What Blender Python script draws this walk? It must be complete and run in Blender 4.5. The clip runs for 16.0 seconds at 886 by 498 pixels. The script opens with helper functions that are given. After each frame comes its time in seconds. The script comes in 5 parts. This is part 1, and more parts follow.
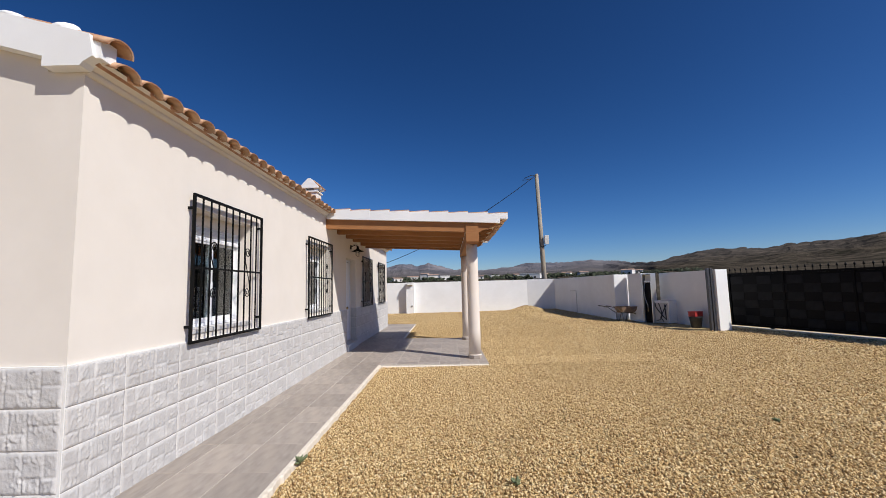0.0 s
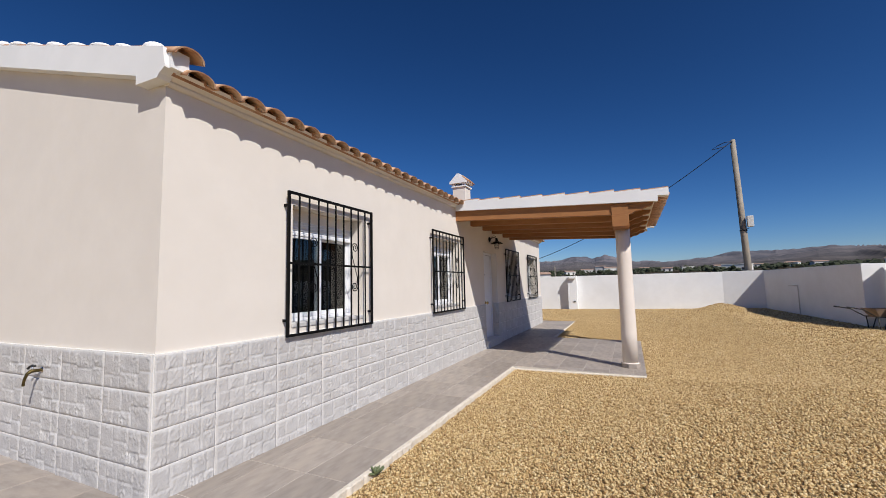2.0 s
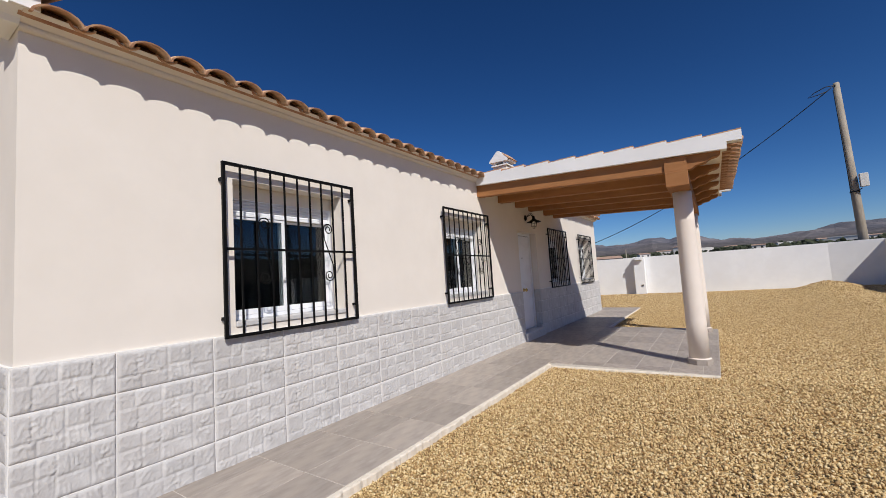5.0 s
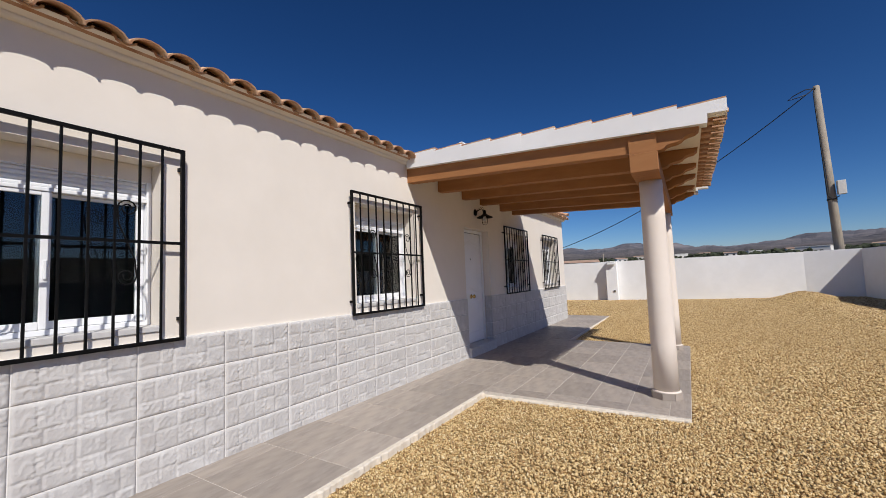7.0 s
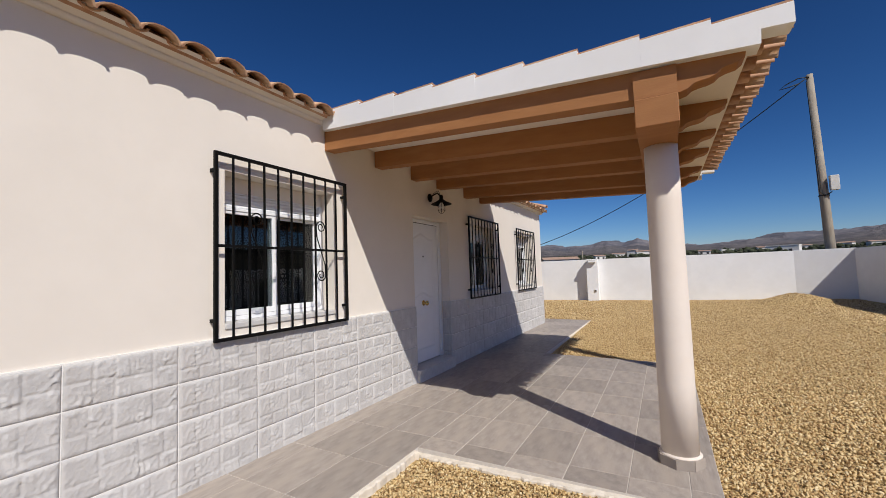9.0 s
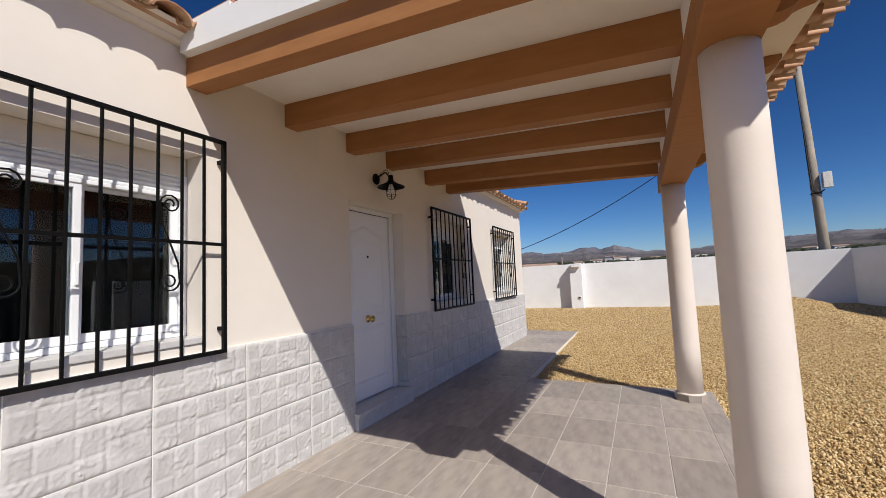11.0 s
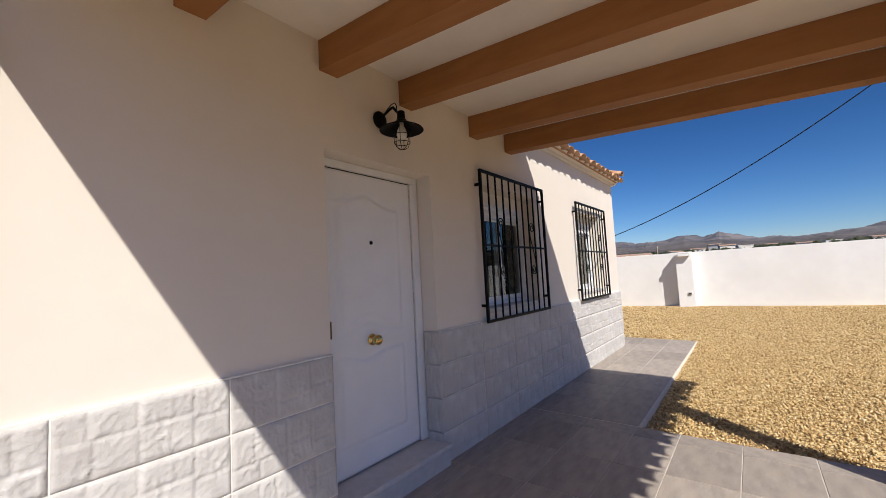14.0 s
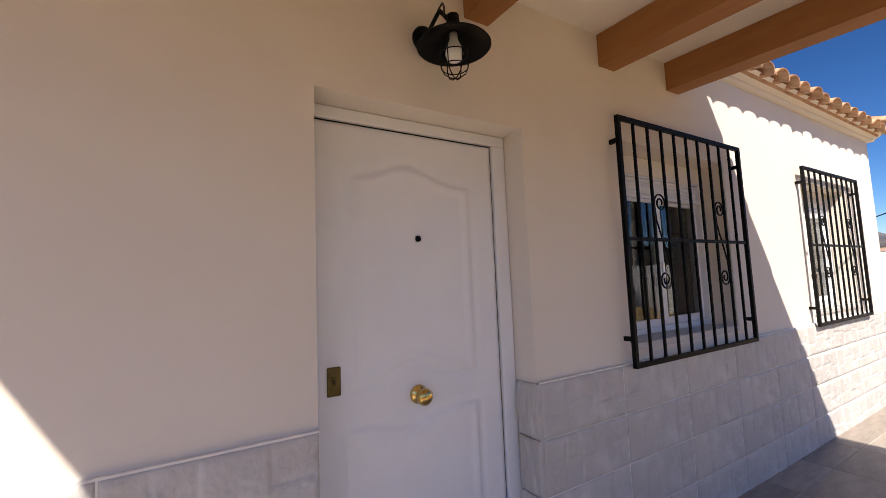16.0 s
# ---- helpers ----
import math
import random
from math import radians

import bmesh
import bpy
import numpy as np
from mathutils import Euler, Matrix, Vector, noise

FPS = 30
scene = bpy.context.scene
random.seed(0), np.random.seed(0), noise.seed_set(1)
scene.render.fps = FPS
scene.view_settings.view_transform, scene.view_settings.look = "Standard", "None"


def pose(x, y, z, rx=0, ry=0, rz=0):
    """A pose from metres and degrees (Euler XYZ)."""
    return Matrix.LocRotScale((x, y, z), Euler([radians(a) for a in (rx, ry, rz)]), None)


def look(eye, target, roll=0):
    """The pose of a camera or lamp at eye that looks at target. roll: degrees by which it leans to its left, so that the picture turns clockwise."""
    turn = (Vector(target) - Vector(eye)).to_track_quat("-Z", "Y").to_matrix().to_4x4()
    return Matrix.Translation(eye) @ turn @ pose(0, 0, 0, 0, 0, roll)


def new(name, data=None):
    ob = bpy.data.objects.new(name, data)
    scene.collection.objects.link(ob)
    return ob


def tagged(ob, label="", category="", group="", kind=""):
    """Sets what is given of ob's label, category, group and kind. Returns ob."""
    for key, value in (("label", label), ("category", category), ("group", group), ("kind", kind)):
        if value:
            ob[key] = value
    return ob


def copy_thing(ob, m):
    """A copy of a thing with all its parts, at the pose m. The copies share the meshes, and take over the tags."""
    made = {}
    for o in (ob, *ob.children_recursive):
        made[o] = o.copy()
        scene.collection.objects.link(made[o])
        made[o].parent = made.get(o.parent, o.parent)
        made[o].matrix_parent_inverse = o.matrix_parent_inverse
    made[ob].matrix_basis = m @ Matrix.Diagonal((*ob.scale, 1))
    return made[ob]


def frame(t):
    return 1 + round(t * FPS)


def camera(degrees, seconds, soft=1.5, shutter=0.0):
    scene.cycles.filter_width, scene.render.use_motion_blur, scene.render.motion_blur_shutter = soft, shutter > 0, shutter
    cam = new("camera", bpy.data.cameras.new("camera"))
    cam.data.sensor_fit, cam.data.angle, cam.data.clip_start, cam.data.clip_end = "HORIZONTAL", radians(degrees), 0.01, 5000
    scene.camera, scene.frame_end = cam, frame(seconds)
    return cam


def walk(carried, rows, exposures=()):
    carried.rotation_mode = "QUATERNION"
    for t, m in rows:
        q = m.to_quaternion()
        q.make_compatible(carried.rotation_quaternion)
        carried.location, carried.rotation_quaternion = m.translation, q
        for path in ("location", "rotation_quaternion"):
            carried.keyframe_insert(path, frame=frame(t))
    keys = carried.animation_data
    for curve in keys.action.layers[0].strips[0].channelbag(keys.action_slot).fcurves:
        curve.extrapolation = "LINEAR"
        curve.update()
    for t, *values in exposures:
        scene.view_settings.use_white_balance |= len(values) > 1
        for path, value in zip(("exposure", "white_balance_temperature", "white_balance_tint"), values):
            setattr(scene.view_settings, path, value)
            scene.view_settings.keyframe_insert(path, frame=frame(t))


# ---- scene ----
cam = camera(94.9, 16.0, soft=0.8)
PATH = [
    (0, (0.143, -0.072, 1.48), (0.122, 1.918, 1.674), -1.5),
    (0.5, (0.297, 0.12, 1.485), (0.067, 2.098, 1.67), -1.2),
    (1, (0.419, 0.332, 1.497), (-0.032, 2.272, 1.681), -1.2),
    (1.5, (0.601, 0.563, 1.492), (-0.044, 2.447, 1.674), -1.1),
    (2, (0.742, 0.778, 1.48), (-0.083, 2.591, 1.663), -1.3),
    (2.5, (0.821, 0.993, 1.462), (-0.135, 2.741, 1.637), -1.6),
    (3, (0.875, 1.143, 1.464), (-0.179, 2.834, 1.628), -2.0),
    (5.5, (0.987, 2.354, 1.371), (-0.114, 4.017, 1.52), -3.7),
    (6, (0.998, 2.729, 1.412), (-0.077, 4.409, 1.562), -3.4),
    (6.5, (0.975, 3.142, 1.408), (-0.077, 4.837, 1.559), -2.9),
    (7, (0.98, 3.577, 1.403), (-0.046, 5.288, 1.548), -2.3),
    (7.5, (0.97, 3.976, 1.452), (-0.032, 5.7, 1.601), -1.9),
    (8, (0.795, 4.398, 1.453), (-0.184, 6.137, 1.594), -1.7),
    (8.5, (0.713, 4.75, 1.433), (-0.25, 6.498, 1.566), -2.0),
    (9, (0.646, 5.164, 1.479), (-0.303, 6.921, 1.599), -1.9),
    (11.5, (0.148, 6.888, 1.412), (-0.706, 8.689, 1.573), -2.7),
    (12, (0.076, 7.14, 1.396), (-0.793, 8.934, 1.556), -2.8),
    (12.5, (0.004, 7.382, 1.416), (-0.908, 9.155, 1.573), -2.9),
    (13, (-0.141, 7.685, 1.396), (-1.126, 9.419, 1.555), -3.4),
    (13.5, (-0.263, 7.975, 1.437), (-1.348, 9.649, 1.584), -3.3),
    (14, (-0.323, 8.328, 1.459), (-1.524, 9.921, 1.601), -3.1),
    (14.5, (-0.426, 8.633, 1.487), (-1.764, 10.112, 1.639), -3.0),
    (15, (-0.587, 8.93, 1.518), (-2.056, 10.279, 1.674), -2.7),
    (15.5, (-0.728, 9.238, 1.507), (-2.329, 10.424, 1.678), -2.5),
    (16, (-0.853, 9.504, 1.534), (-2.565, 10.525, 1.702), -2.3),
]
walk(cam, [(t, look(eye, target, roll)) for t, eye, target, roll in PATH],
     [(0, -0.05, 6500, 10), (2, -0.18, 6500, 10), (9, -0.22, 6600, 10), (10.5, -0.14, 6620, 10), (12.5, 0.02, 6600, 10), (14, 0.15, 6800, 10), (15, 0.36, 7000, 12), (16, 0.68, 7300, 13)])

# world, sun and exposure
TO_SUN = Vector((1.0, -0.73, 1.21)).normalized()
world = bpy.data.worlds.new("sky")
scene.world = world
world.use_nodes = True
wn = world.node_tree.nodes
sky = wn.new("ShaderNodeTexSky")
sky.sky_type = "NISHITA"
sky.sun_disc = False
sky.sun_elevation = math.asin(TO_SUN.z)
sky.sun_rotation = math.atan2(TO_SUN.x, TO_SUN.y)
sky.altitude = 2200
sky.air_density = 1.0
sky.dust_density = 3.0
sky.ozone_density = 10.0
wn["Background"].inputs["Strength"].default_value = 0.084
deep = wn.new("ShaderNodeHueSaturation")
deep.inputs["Hue"].default_value = 0.504
deep.inputs["Saturation"].default_value = 1.13
world.node_tree.links.new(sky.outputs["Color"], deep.inputs["Color"])
steep = wn.new("ShaderNodeGamma")
steep.inputs["Gamma"].default_value = 1.35
world.node_tree.links.new(deep.outputs["Color"], steep.inputs["Color"])
tone = wn.new("ShaderNodeMixRGB")
tone.blend_type = "MULTIPLY"
tone.inputs["Fac"].default_value = 1.0
tone.inputs["Color2"].default_value = (1.40, 0.90, 0.63, 1)
world.node_tree.links.new(steep.outputs["Color"], tone.inputs["Color1"])
world.node_tree.links.new(tone.outputs["Color"], wn["Background"].inputs["Color"])
sun = new("sun", bpy.data.lights.new("sun", "SUN"))
sun.data.energy = 5.0
sun.data.angle = radians(0.53)
sun.data.color = (1.0, 0.965, 0.915)
sun.matrix_world = look(TO_SUN * 60, (0, 0, 0))


# ---- materials
def material(name, c1, c2, rough=0.8, scale=8.0, bump=0.2, bscale=60.0, metal=0.0, c3=None, patch=1.2, per="", stretch=(1, 1, 1), dist=0.004, spec=0.5, jitter=0.12):
    """Two-scale noise colour with a fine bump. per: "object" or "island" adds a random tone to each piece."""
    m = bpy.data.materials.new(name)
    m.use_nodes = True
    n, l = m.node_tree.nodes, m.node_tree.links
    b = n["Principled BSDF"]
    b.inputs["Roughness"].default_value = rough
    b.inputs["Metallic"].default_value = metal
    b.inputs["Specular IOR Level"].default_value = spec
    tc = n.new("ShaderNodeTexCoord")
    mp = n.new("ShaderNodeMapping")
    mp.inputs["Scale"].default_value = stretch
    l.new(tc.outputs["Object"], mp.inputs["Vector"])
    n1 = n.new("ShaderNodeTexNoise")
    n1.inputs["Scale"].default_value = scale
    n1.inputs["Detail"].default_value = 6
    n1.inputs["Roughness"].default_value = 0.6
    l.new(mp.outputs["Vector"], n1.inputs["Vector"])
    ramp = n.new("ShaderNodeValToRGB")
    ramp.color_ramp.elements[0].position, ramp.color_ramp.elements[1].position = 0.35, 0.68
    ramp.color_ramp.elements[0].color, ramp.color_ramp.elements[1].color = (*c1, 1), (*c2, 1)
    l.new(n1.outputs["Fac"], ramp.inputs["Fac"])
    col = ramp.outputs["Color"]
    if c3:
        n2 = n.new("ShaderNodeTexNoise")
        n2.inputs["Scale"].default_value = patch
        n2.inputs["Detail"].default_value = 4
        l.new(mp.outputs["Vector"], n2.inputs["Vector"])
        r2 = n.new("ShaderNodeValToRGB")
        r2.color_ramp.elements[0].position, r2.color_ramp.elements[1].position = 0.45, 0.7
        l.new(n2.outputs["Fac"], r2.inputs["Fac"])
        mx = n.new("ShaderNodeMixRGB")
        mx.inputs["Color2"].default_value = (*c3, 1)
        l.new(r2.outputs["Color"], mx.inputs["Fac"])
        l.new(col, mx.inputs["Color1"])
        col = mx.outputs["Color"]
    if per:
        if per == "object":
            rnd = n.new("ShaderNodeObjectInfo").outputs["Random"]
        else:
            rnd = n.new("ShaderNodeNewGeometry").outputs["Random Per Island"]
        mr = n.new("ShaderNodeMapRange")
        mr.inputs["To Min"].default_value, mr.inputs["To Max"].default_value = 1 - jitter, 1 + jitter
        l.new(rnd, mr.inputs["Value"])
        hs = n.new("ShaderNodeHueSaturation")
        l.new(mr.outputs["Result"], hs.inputs["Value"])
        l.new(col, hs.inputs["Color"])
        col = hs.outputs["Color"]
    l.new(col, b.inputs["Base Color"])
    if bump:
        n3 = n.new("ShaderNodeTexNoise")
        n3.inputs["Scale"].default_value = bscale
        n3.inputs["Detail"].default_value = 5
        l.new(mp.outputs["Vector"], n3.inputs["Vector"])
        bp = n.new("ShaderNodeBump")
        bp.inputs["Strength"].default_value = bump
        bp.inputs["Distance"].default_value = dist
        l.new(n3.outputs["Fac"], bp.inputs["Height"])
        l.new(bp.outputs["Normal"], b.inputs["Normal"])
    return m


def gravel_material(name, cell):
    """Crushed yellow stone: cells of their own tone with dark gaps and relief."""
    m = bpy.data.materials.new(name)
    m.use_nodes = True
    n, l = m.node_tree.nodes, m.node_tree.links
    b = n["Principled BSDF"]
    b.inputs["Roughness"].default_value = 0.95
    b.inputs["Specular IOR Level"].default_value = 0.2
    tc = n.new("ShaderNodeTexCoord")
    v = n.new("ShaderNodeTexVoronoi")
    v.inputs["Scale"].default_value = 1 / cell
    l.new(tc.outputs["Object"], v.inputs["Vector"])
    sep = n.new("ShaderNodeSeparateColor")
    l.new(v.outputs["Color"], sep.inputs["Color"])
    ramp = n.new("ShaderNodeValToRGB")
    e = ramp.color_ramp.elements
    e[0].position, e[0].color = 0.0, (0.32, 0.21, 0.09, 1)
    e[1].position, e[1].color = 1.0, (0.76, 0.60, 0.345, 1)
    mid = e.new(0.5)
    mid.color = (0.57, 0.405, 0.185, 1)
    l.new(sep.outputs["Red"], ramp.inputs["Fac"])
    n2 = n.new("ShaderNodeTexNoise")
    n2.inputs["Scale"].default_value = 0.8
    n2.inputs["Detail"].default_value = 5
    l.new(tc.outputs["Object"], n2.inputs["Vector"])
    mr = n.new("ShaderNodeMapRange")
    mr.inputs["From Min"].default_value, mr.inputs["From Max"].default_value = 0.3, 0.7
    mr.inputs["To Min"].default_value, mr.inputs["To Max"].default_value = 0.85, 1.12
    l.new(n2.outputs["Fac"], mr.inputs["Value"])
    hs = n.new("ShaderNodeHueSaturation")
    l.new(mr.outputs["Result"], hs.inputs["Value"])
    l.new(ramp.outputs["Color"], hs.inputs["Color"])
    l.new(hs.outputs["Color"], b.inputs["Base Color"])
    bp = n.new("ShaderNodeBump")
    bp.invert = True
    bp.inputs["Strength"].default_value = 1.0
    bp.inputs["Distance"].default_value = cell * 0.8
    l.new(v.outputs["Distance"], bp.inputs["Height"])
    l.new(bp.outputs["Normal"], b.inputs["Normal"])
    return m


def stone_material(name):
    """The loose stones, a tone of its own for each."""
    m = bpy.data.materials.new(name)
    m.use_nodes = True
    n, l = m.node_tree.nodes, m.node_tree.links
    b = n["Principled BSDF"]
    b.inputs["Roughness"].default_value = 0.9
    b.inputs["Specular IOR Level"].default_value = 0.25
    geo = n.new("ShaderNodeNewGeometry")
    ramp = n.new("ShaderNodeValToRGB")
    e = ramp.color_ramp.elements
    e[0].position, e[0].color = 0.0, (0.27, 0.165, 0.075, 1)
    e[1].position, e[1].color = 1.0, (0.76, 0.62, 0.38, 1)
    for at, c in ((0.25, (0.46, 0.305, 0.14)), (0.55, (0.62, 0.45, 0.222)), (0.85, (0.69, 0.525, 0.28))):
        k = e.new(at)
        k.color = (*c, 1)
    l.new(geo.outputs["Random Per Island"], ramp.inputs["Fac"])
    l.new(ramp.outputs["Color"], b.inputs["Base Color"])
    return m


def glass_material(name):
    m = bpy.data.materials.new(name)
    m.use_nodes = True
    b = m.node_tree.nodes["Principled BSDF"]
    b.inputs["Base Color"].default_value = (0.55, 0.6, 0.62, 1)
    b.inputs["Roughness"].default_value = 0.0
    b.inputs["Transmission Weight"].default_value = 1.0
    b.inputs["IOR"].default_value = 1.5
    return m


M_WALL = material("cream render", (0.745, 0.687, 0.612), (0.775, 0.717, 0.642), 0.9, 3.0, 0.12, 140, c3=(0.725, 0.667, 0.592), patch=0.6, dist=0.002, spec=0.2)
M_WHITE = material("white render", (0.80, 0.80, 0.79), (0.84, 0.84, 0.83), 0.9, 3.0, 0.12, 90, c3=(0.77, 0.765, 0.75), patch=0.7, dist=0.003, spec=0.2)
M_PLINTH = material("grey stone-effect tile", (0.48, 0.465, 0.45), (0.60, 0.585, 0.565), 0.65, 9.0, 0.6, 45, c3=(0.51, 0.49, 0.47), patch=3.0, per="object", dist=0.006, jitter=0.04)
M_GROUT = material("pale grout", (0.74, 0.72, 0.68), (0.82, 0.80, 0.76), 0.95, 20, 0.3, 150, dist=0.002)
M_FLOOR = material("grey-brown porcelain paving", (0.285, 0.246, 0.213), (0.395, 0.346, 0.302), 0.52, 5.0, 0.15, 60, c3=(0.395, 0.336, 0.283), patch=2.2, per="object", stretch=(2.6, 0.9, 1), dist=0.001, spec=0.3, jitter=0.13)
M_JOINT = material("pale grey floor grout", (0.50, 0.46, 0.41), (0.60, 0.555, 0.50), 0.95, 20, 0.3, 150, dist=0.002)
M_KERB = material("cream mortar edging", (0.60, 0.53, 0.43), (0.72, 0.66, 0.57), 0.95, 12, 0.6, 70, dist=0.005)
M_IRON = material("black painted iron", (0.004, 0.004, 0.004), (0.007, 0.0065, 0.0065), 0.5, 30, 0.1, 200, dist=0.0006, spec=0.10)
M_UPVC = material("white window plastic", (0.80, 0.81, 0.82), (0.83, 0.84, 0.85), 0.35, 5, 0.0)
M_DOOR = material("white lacquered door", (0.80, 0.81, 0.83), (0.83, 0.84, 0.86), 0.38, 4, 0.06, 180, dist=0.0005)
M_GLASS = glass_material("window glass")
M_DARK = material("dark tone for unlit interior", (0.03, 0.03, 0.032), (0.05, 0.05, 0.052), 0.9, 4, 0.0)
M_BACKING = material("near-black unlit room backing", (0.004, 0.005, 0.006), (0.008, 0.009, 0.010), 0.8, 6, 0.2, 30)
M_BEAM = material("ochre-brown painted beam", (0.31, 0.128, 0.040), (0.365, 0.160, 0.054), 0.75, 5, 0.25, 50, c3=(0.335, 0.146, 0.047), patch=2, dist=0.003, stretch=(0.6, 3, 3))
M_SOFFIT = material("cream soffit render", (0.79, 0.735, 0.66), (0.84, 0.785, 0.71), 0.9, 4, 0.3, 80, dist=0.003)
M_COLUMN = material("pale cream painted column", (0.74, 0.66, 0.58), (0.78, 0.70, 0.62), 0.8, 4, 0.2, 60, c3=(0.72, 0.63, 0.545), patch=1.2, dist=0.003)
M_TILE = material("terracotta roof tile", (0.34, 0.155, 0.08), (0.54, 0.315, 0.185), 0.85, 9, 0.4, 70, c3=(0.57, 0.385, 0.245), patch=5, per="object", dist=0.004, jitter=0.16)
M_TILEJ = material("terracotta roof tile field", (0.34, 0.155, 0.08), (0.54, 0.315, 0.185), 0.85, 9, 0.4, 70, c3=(0.57, 0.385, 0.245), patch=5, per="island", dist=0.004, jitter=0.16)
M_MORTAR = material("white mortar", (0.80, 0.80, 0.80), (0.86, 0.86, 0.86), 0.9, 10, 0.6, 50, dist=0.006)
M_BEDDING = material("brown bedding mortar", (0.12, 0.055, 0.032), (0.20, 0.10, 0.06), 0.95, 18, 0.8, 40, dist=0.01)
M_BRASS = material("polished brass", (0.62, 0.43, 0.15), (0.70, 0.50, 0.20), 0.18, 10, 0.0, metal=1.0)
M_BRONZE = material("aged brass plate", (0.10, 0.075, 0.03), (0.17, 0.125, 0.05), 0.45, 30, 0.1, 90, metal=1.0)
M_STEP = material("pale stone threshold", (0.52, 0.51, 0.50), (0.60, 0.59, 0.575), 0.5, 14, 0.1, 80, dist=0.001)
M_BULB = material("frosted bulb", (0.80, 0.79, 0.74), (0.84, 0.83, 0.78), 0.25, 5, 0.0)
M_POLE = material("weathered concrete pole", (0.30, 0.26, 0.205), (0.42, 0.37, 0.30), 0.9, 12, 0.5, 40, c3=(0.25, 0.21, 0.165), patch=2.5, dist=0.006, stretch=(1, 1, 0.2))
M_CABLE = material("black cable", (0.012, 0.012, 0.012), (0.02, 0.02, 0.02), 0.6, 5, 0.0)
M_GREYBOX = material("pale grey plastic", (0.55, 0.54, 0.51), (0.62, 0.61, 0.58), 0.5, 6, 0.0)
M_GATE = material("black sheet steel", (0.003, 0.003, 0.0035), (0.005, 0.005, 0.006), 0.5, 12, 0.15, 40, dist=0.002, spec=0.1)
M_GATEGREY = material("greyer black sheet steel", (0.010, 0.010, 0.011), (0.018, 0.018, 0.019), 0.6, 6, 0.15, 40, dist=0.002, spec=0.12)
M_ALU = material("brushed aluminium", (0.60, 0.61, 0.62), (0.70, 0.71, 0.72), 0.35, 40, 0.0, metal=0.8)
M_STEEL = material("dark grey steel channel", (0.05, 0.05, 0.055), (0.09, 0.09, 0.10), 0.45, 20, 0.1, 60, metal=0.3)
M_RED = material("red plastic", (0.36, 0.02, 0.02), (0.44, 0.035, 0.03), 0.5, 8, 0.0)
M_BUCKET = material("dark grey rubber", (0.045, 0.045, 0.05), (0.07, 0.07, 0.075), 0.7, 10, 0.1, 60)
M_BARROW = material("dusty brown steel tray", (0.20, 0.13, 0.085), (0.32, 0.22, 0.15), 0.7, 14, 0.4, 60, c3=(0.15, 0.11, 0.08), patch=4)
M_PLANT = material("grey-green succulent leaf", (0.10, 0.13, 0.06), (0.17, 0.20, 0.10), 0.6, 20, 0.2, 90)
M_CHROME = material("chromed brass", (0.55, 0.55, 0.55), (0.65, 0.65, 0.65), 0.15, 10, 0.0, metal=1.0)
M_HOSE = material("black rubber hose", (0.015, 0.015, 0.016), (0.03, 0.03, 0.032), 0.6, 8, 0.0)
M_GRAVELBED = gravel_material("crushed yellow gravel bed", 0.028)
M_STONE = stone_material("crushed yellow stones")
M_SCRUB = material("dark olive scrub", (0.022, 0.030, 0.014), (0.055, 0.065, 0.03), 0.9, 2.0, 0.0, per="island", jitter=0.35)
M_FARWALL = material("far white house wall", (0.68, 0.65, 0.60), (0.76, 0.73, 0.68), 0.9, 0.3, 0.0)
M_FARROOF = material("far terracotta roof", (0.34, 0.22, 0.16), (0.44, 0.30, 0.22), 0.9, 0.4, 0.0)


# ---- building helpers
def box(bm, x0, x1, y0, y1, z0, z1, bevel=0.0, m=None):
    vs = [bm.verts.new(p) for p in ((x0, y0, z0), (x1, y0, z0), (x1, y1, z0), (x0, y1, z0), (x0, y0, z1), (x1, y0, z1), (x1, y1, z1), (x0, y1, z1))]
    fs = [bm.faces.new([vs[i] for i in q]) for q in ((3, 2, 1, 0), (4, 5, 6, 7), (0, 1, 5, 4), (1, 2, 6, 5), (2, 3, 7, 6), (3, 0, 4, 7))]
    if bevel:
        es = list({e for f in fs for e in f.edges})
        out = bmesh.ops.bevel(bm, geom=es, offset=bevel, segments=2, affect="EDGES", profile=0.5)
        vs = list({v for f in out["faces"] for v in f.verts} | {v for v in vs if v.is_valid})
    if m is not None:
        bmesh.ops.transform(bm, matrix=m, verts=[v for v in vs if v.is_valid])
    return bm


def B(*args, **kw):
    return box(bmesh.new(), *args, **kw)


def sweep(bm, pts, r, n=8, caps=True, radii=None):
    """A round tube along the points."""
    pts = [Vector(p) for p in pts]
    rings = []
    side = None
    for i, p in enumerate(pts):
        d = (pts[min(i + 1, len(pts) - 1)] - pts[max(i - 1, 0)]).normalized()
        if side is None:
            side = d.orthogonal().normalized()
        side = (side - d * side.dot(d)).normalized()
        up = d.cross(side)
        rr = radii[i] if radii else r
        rings.append([bm.verts.new(p + rr * (math.cos(2 * math.pi * k / n) * side + math.sin(2 * math.pi * k / n) * up)) for k in range(n)])
    for a, b in zip(rings, rings[1:]):
        for k in range(n):
            f = bm.faces.new((a[k], a[(k + 1) % n], b[(k + 1) % n], b[k]))
            f.smooth = n > 5
    if caps:
        bm.faces.new(list(reversed(rings[0])))
        bm.faces.new(rings[-1])
    return bm


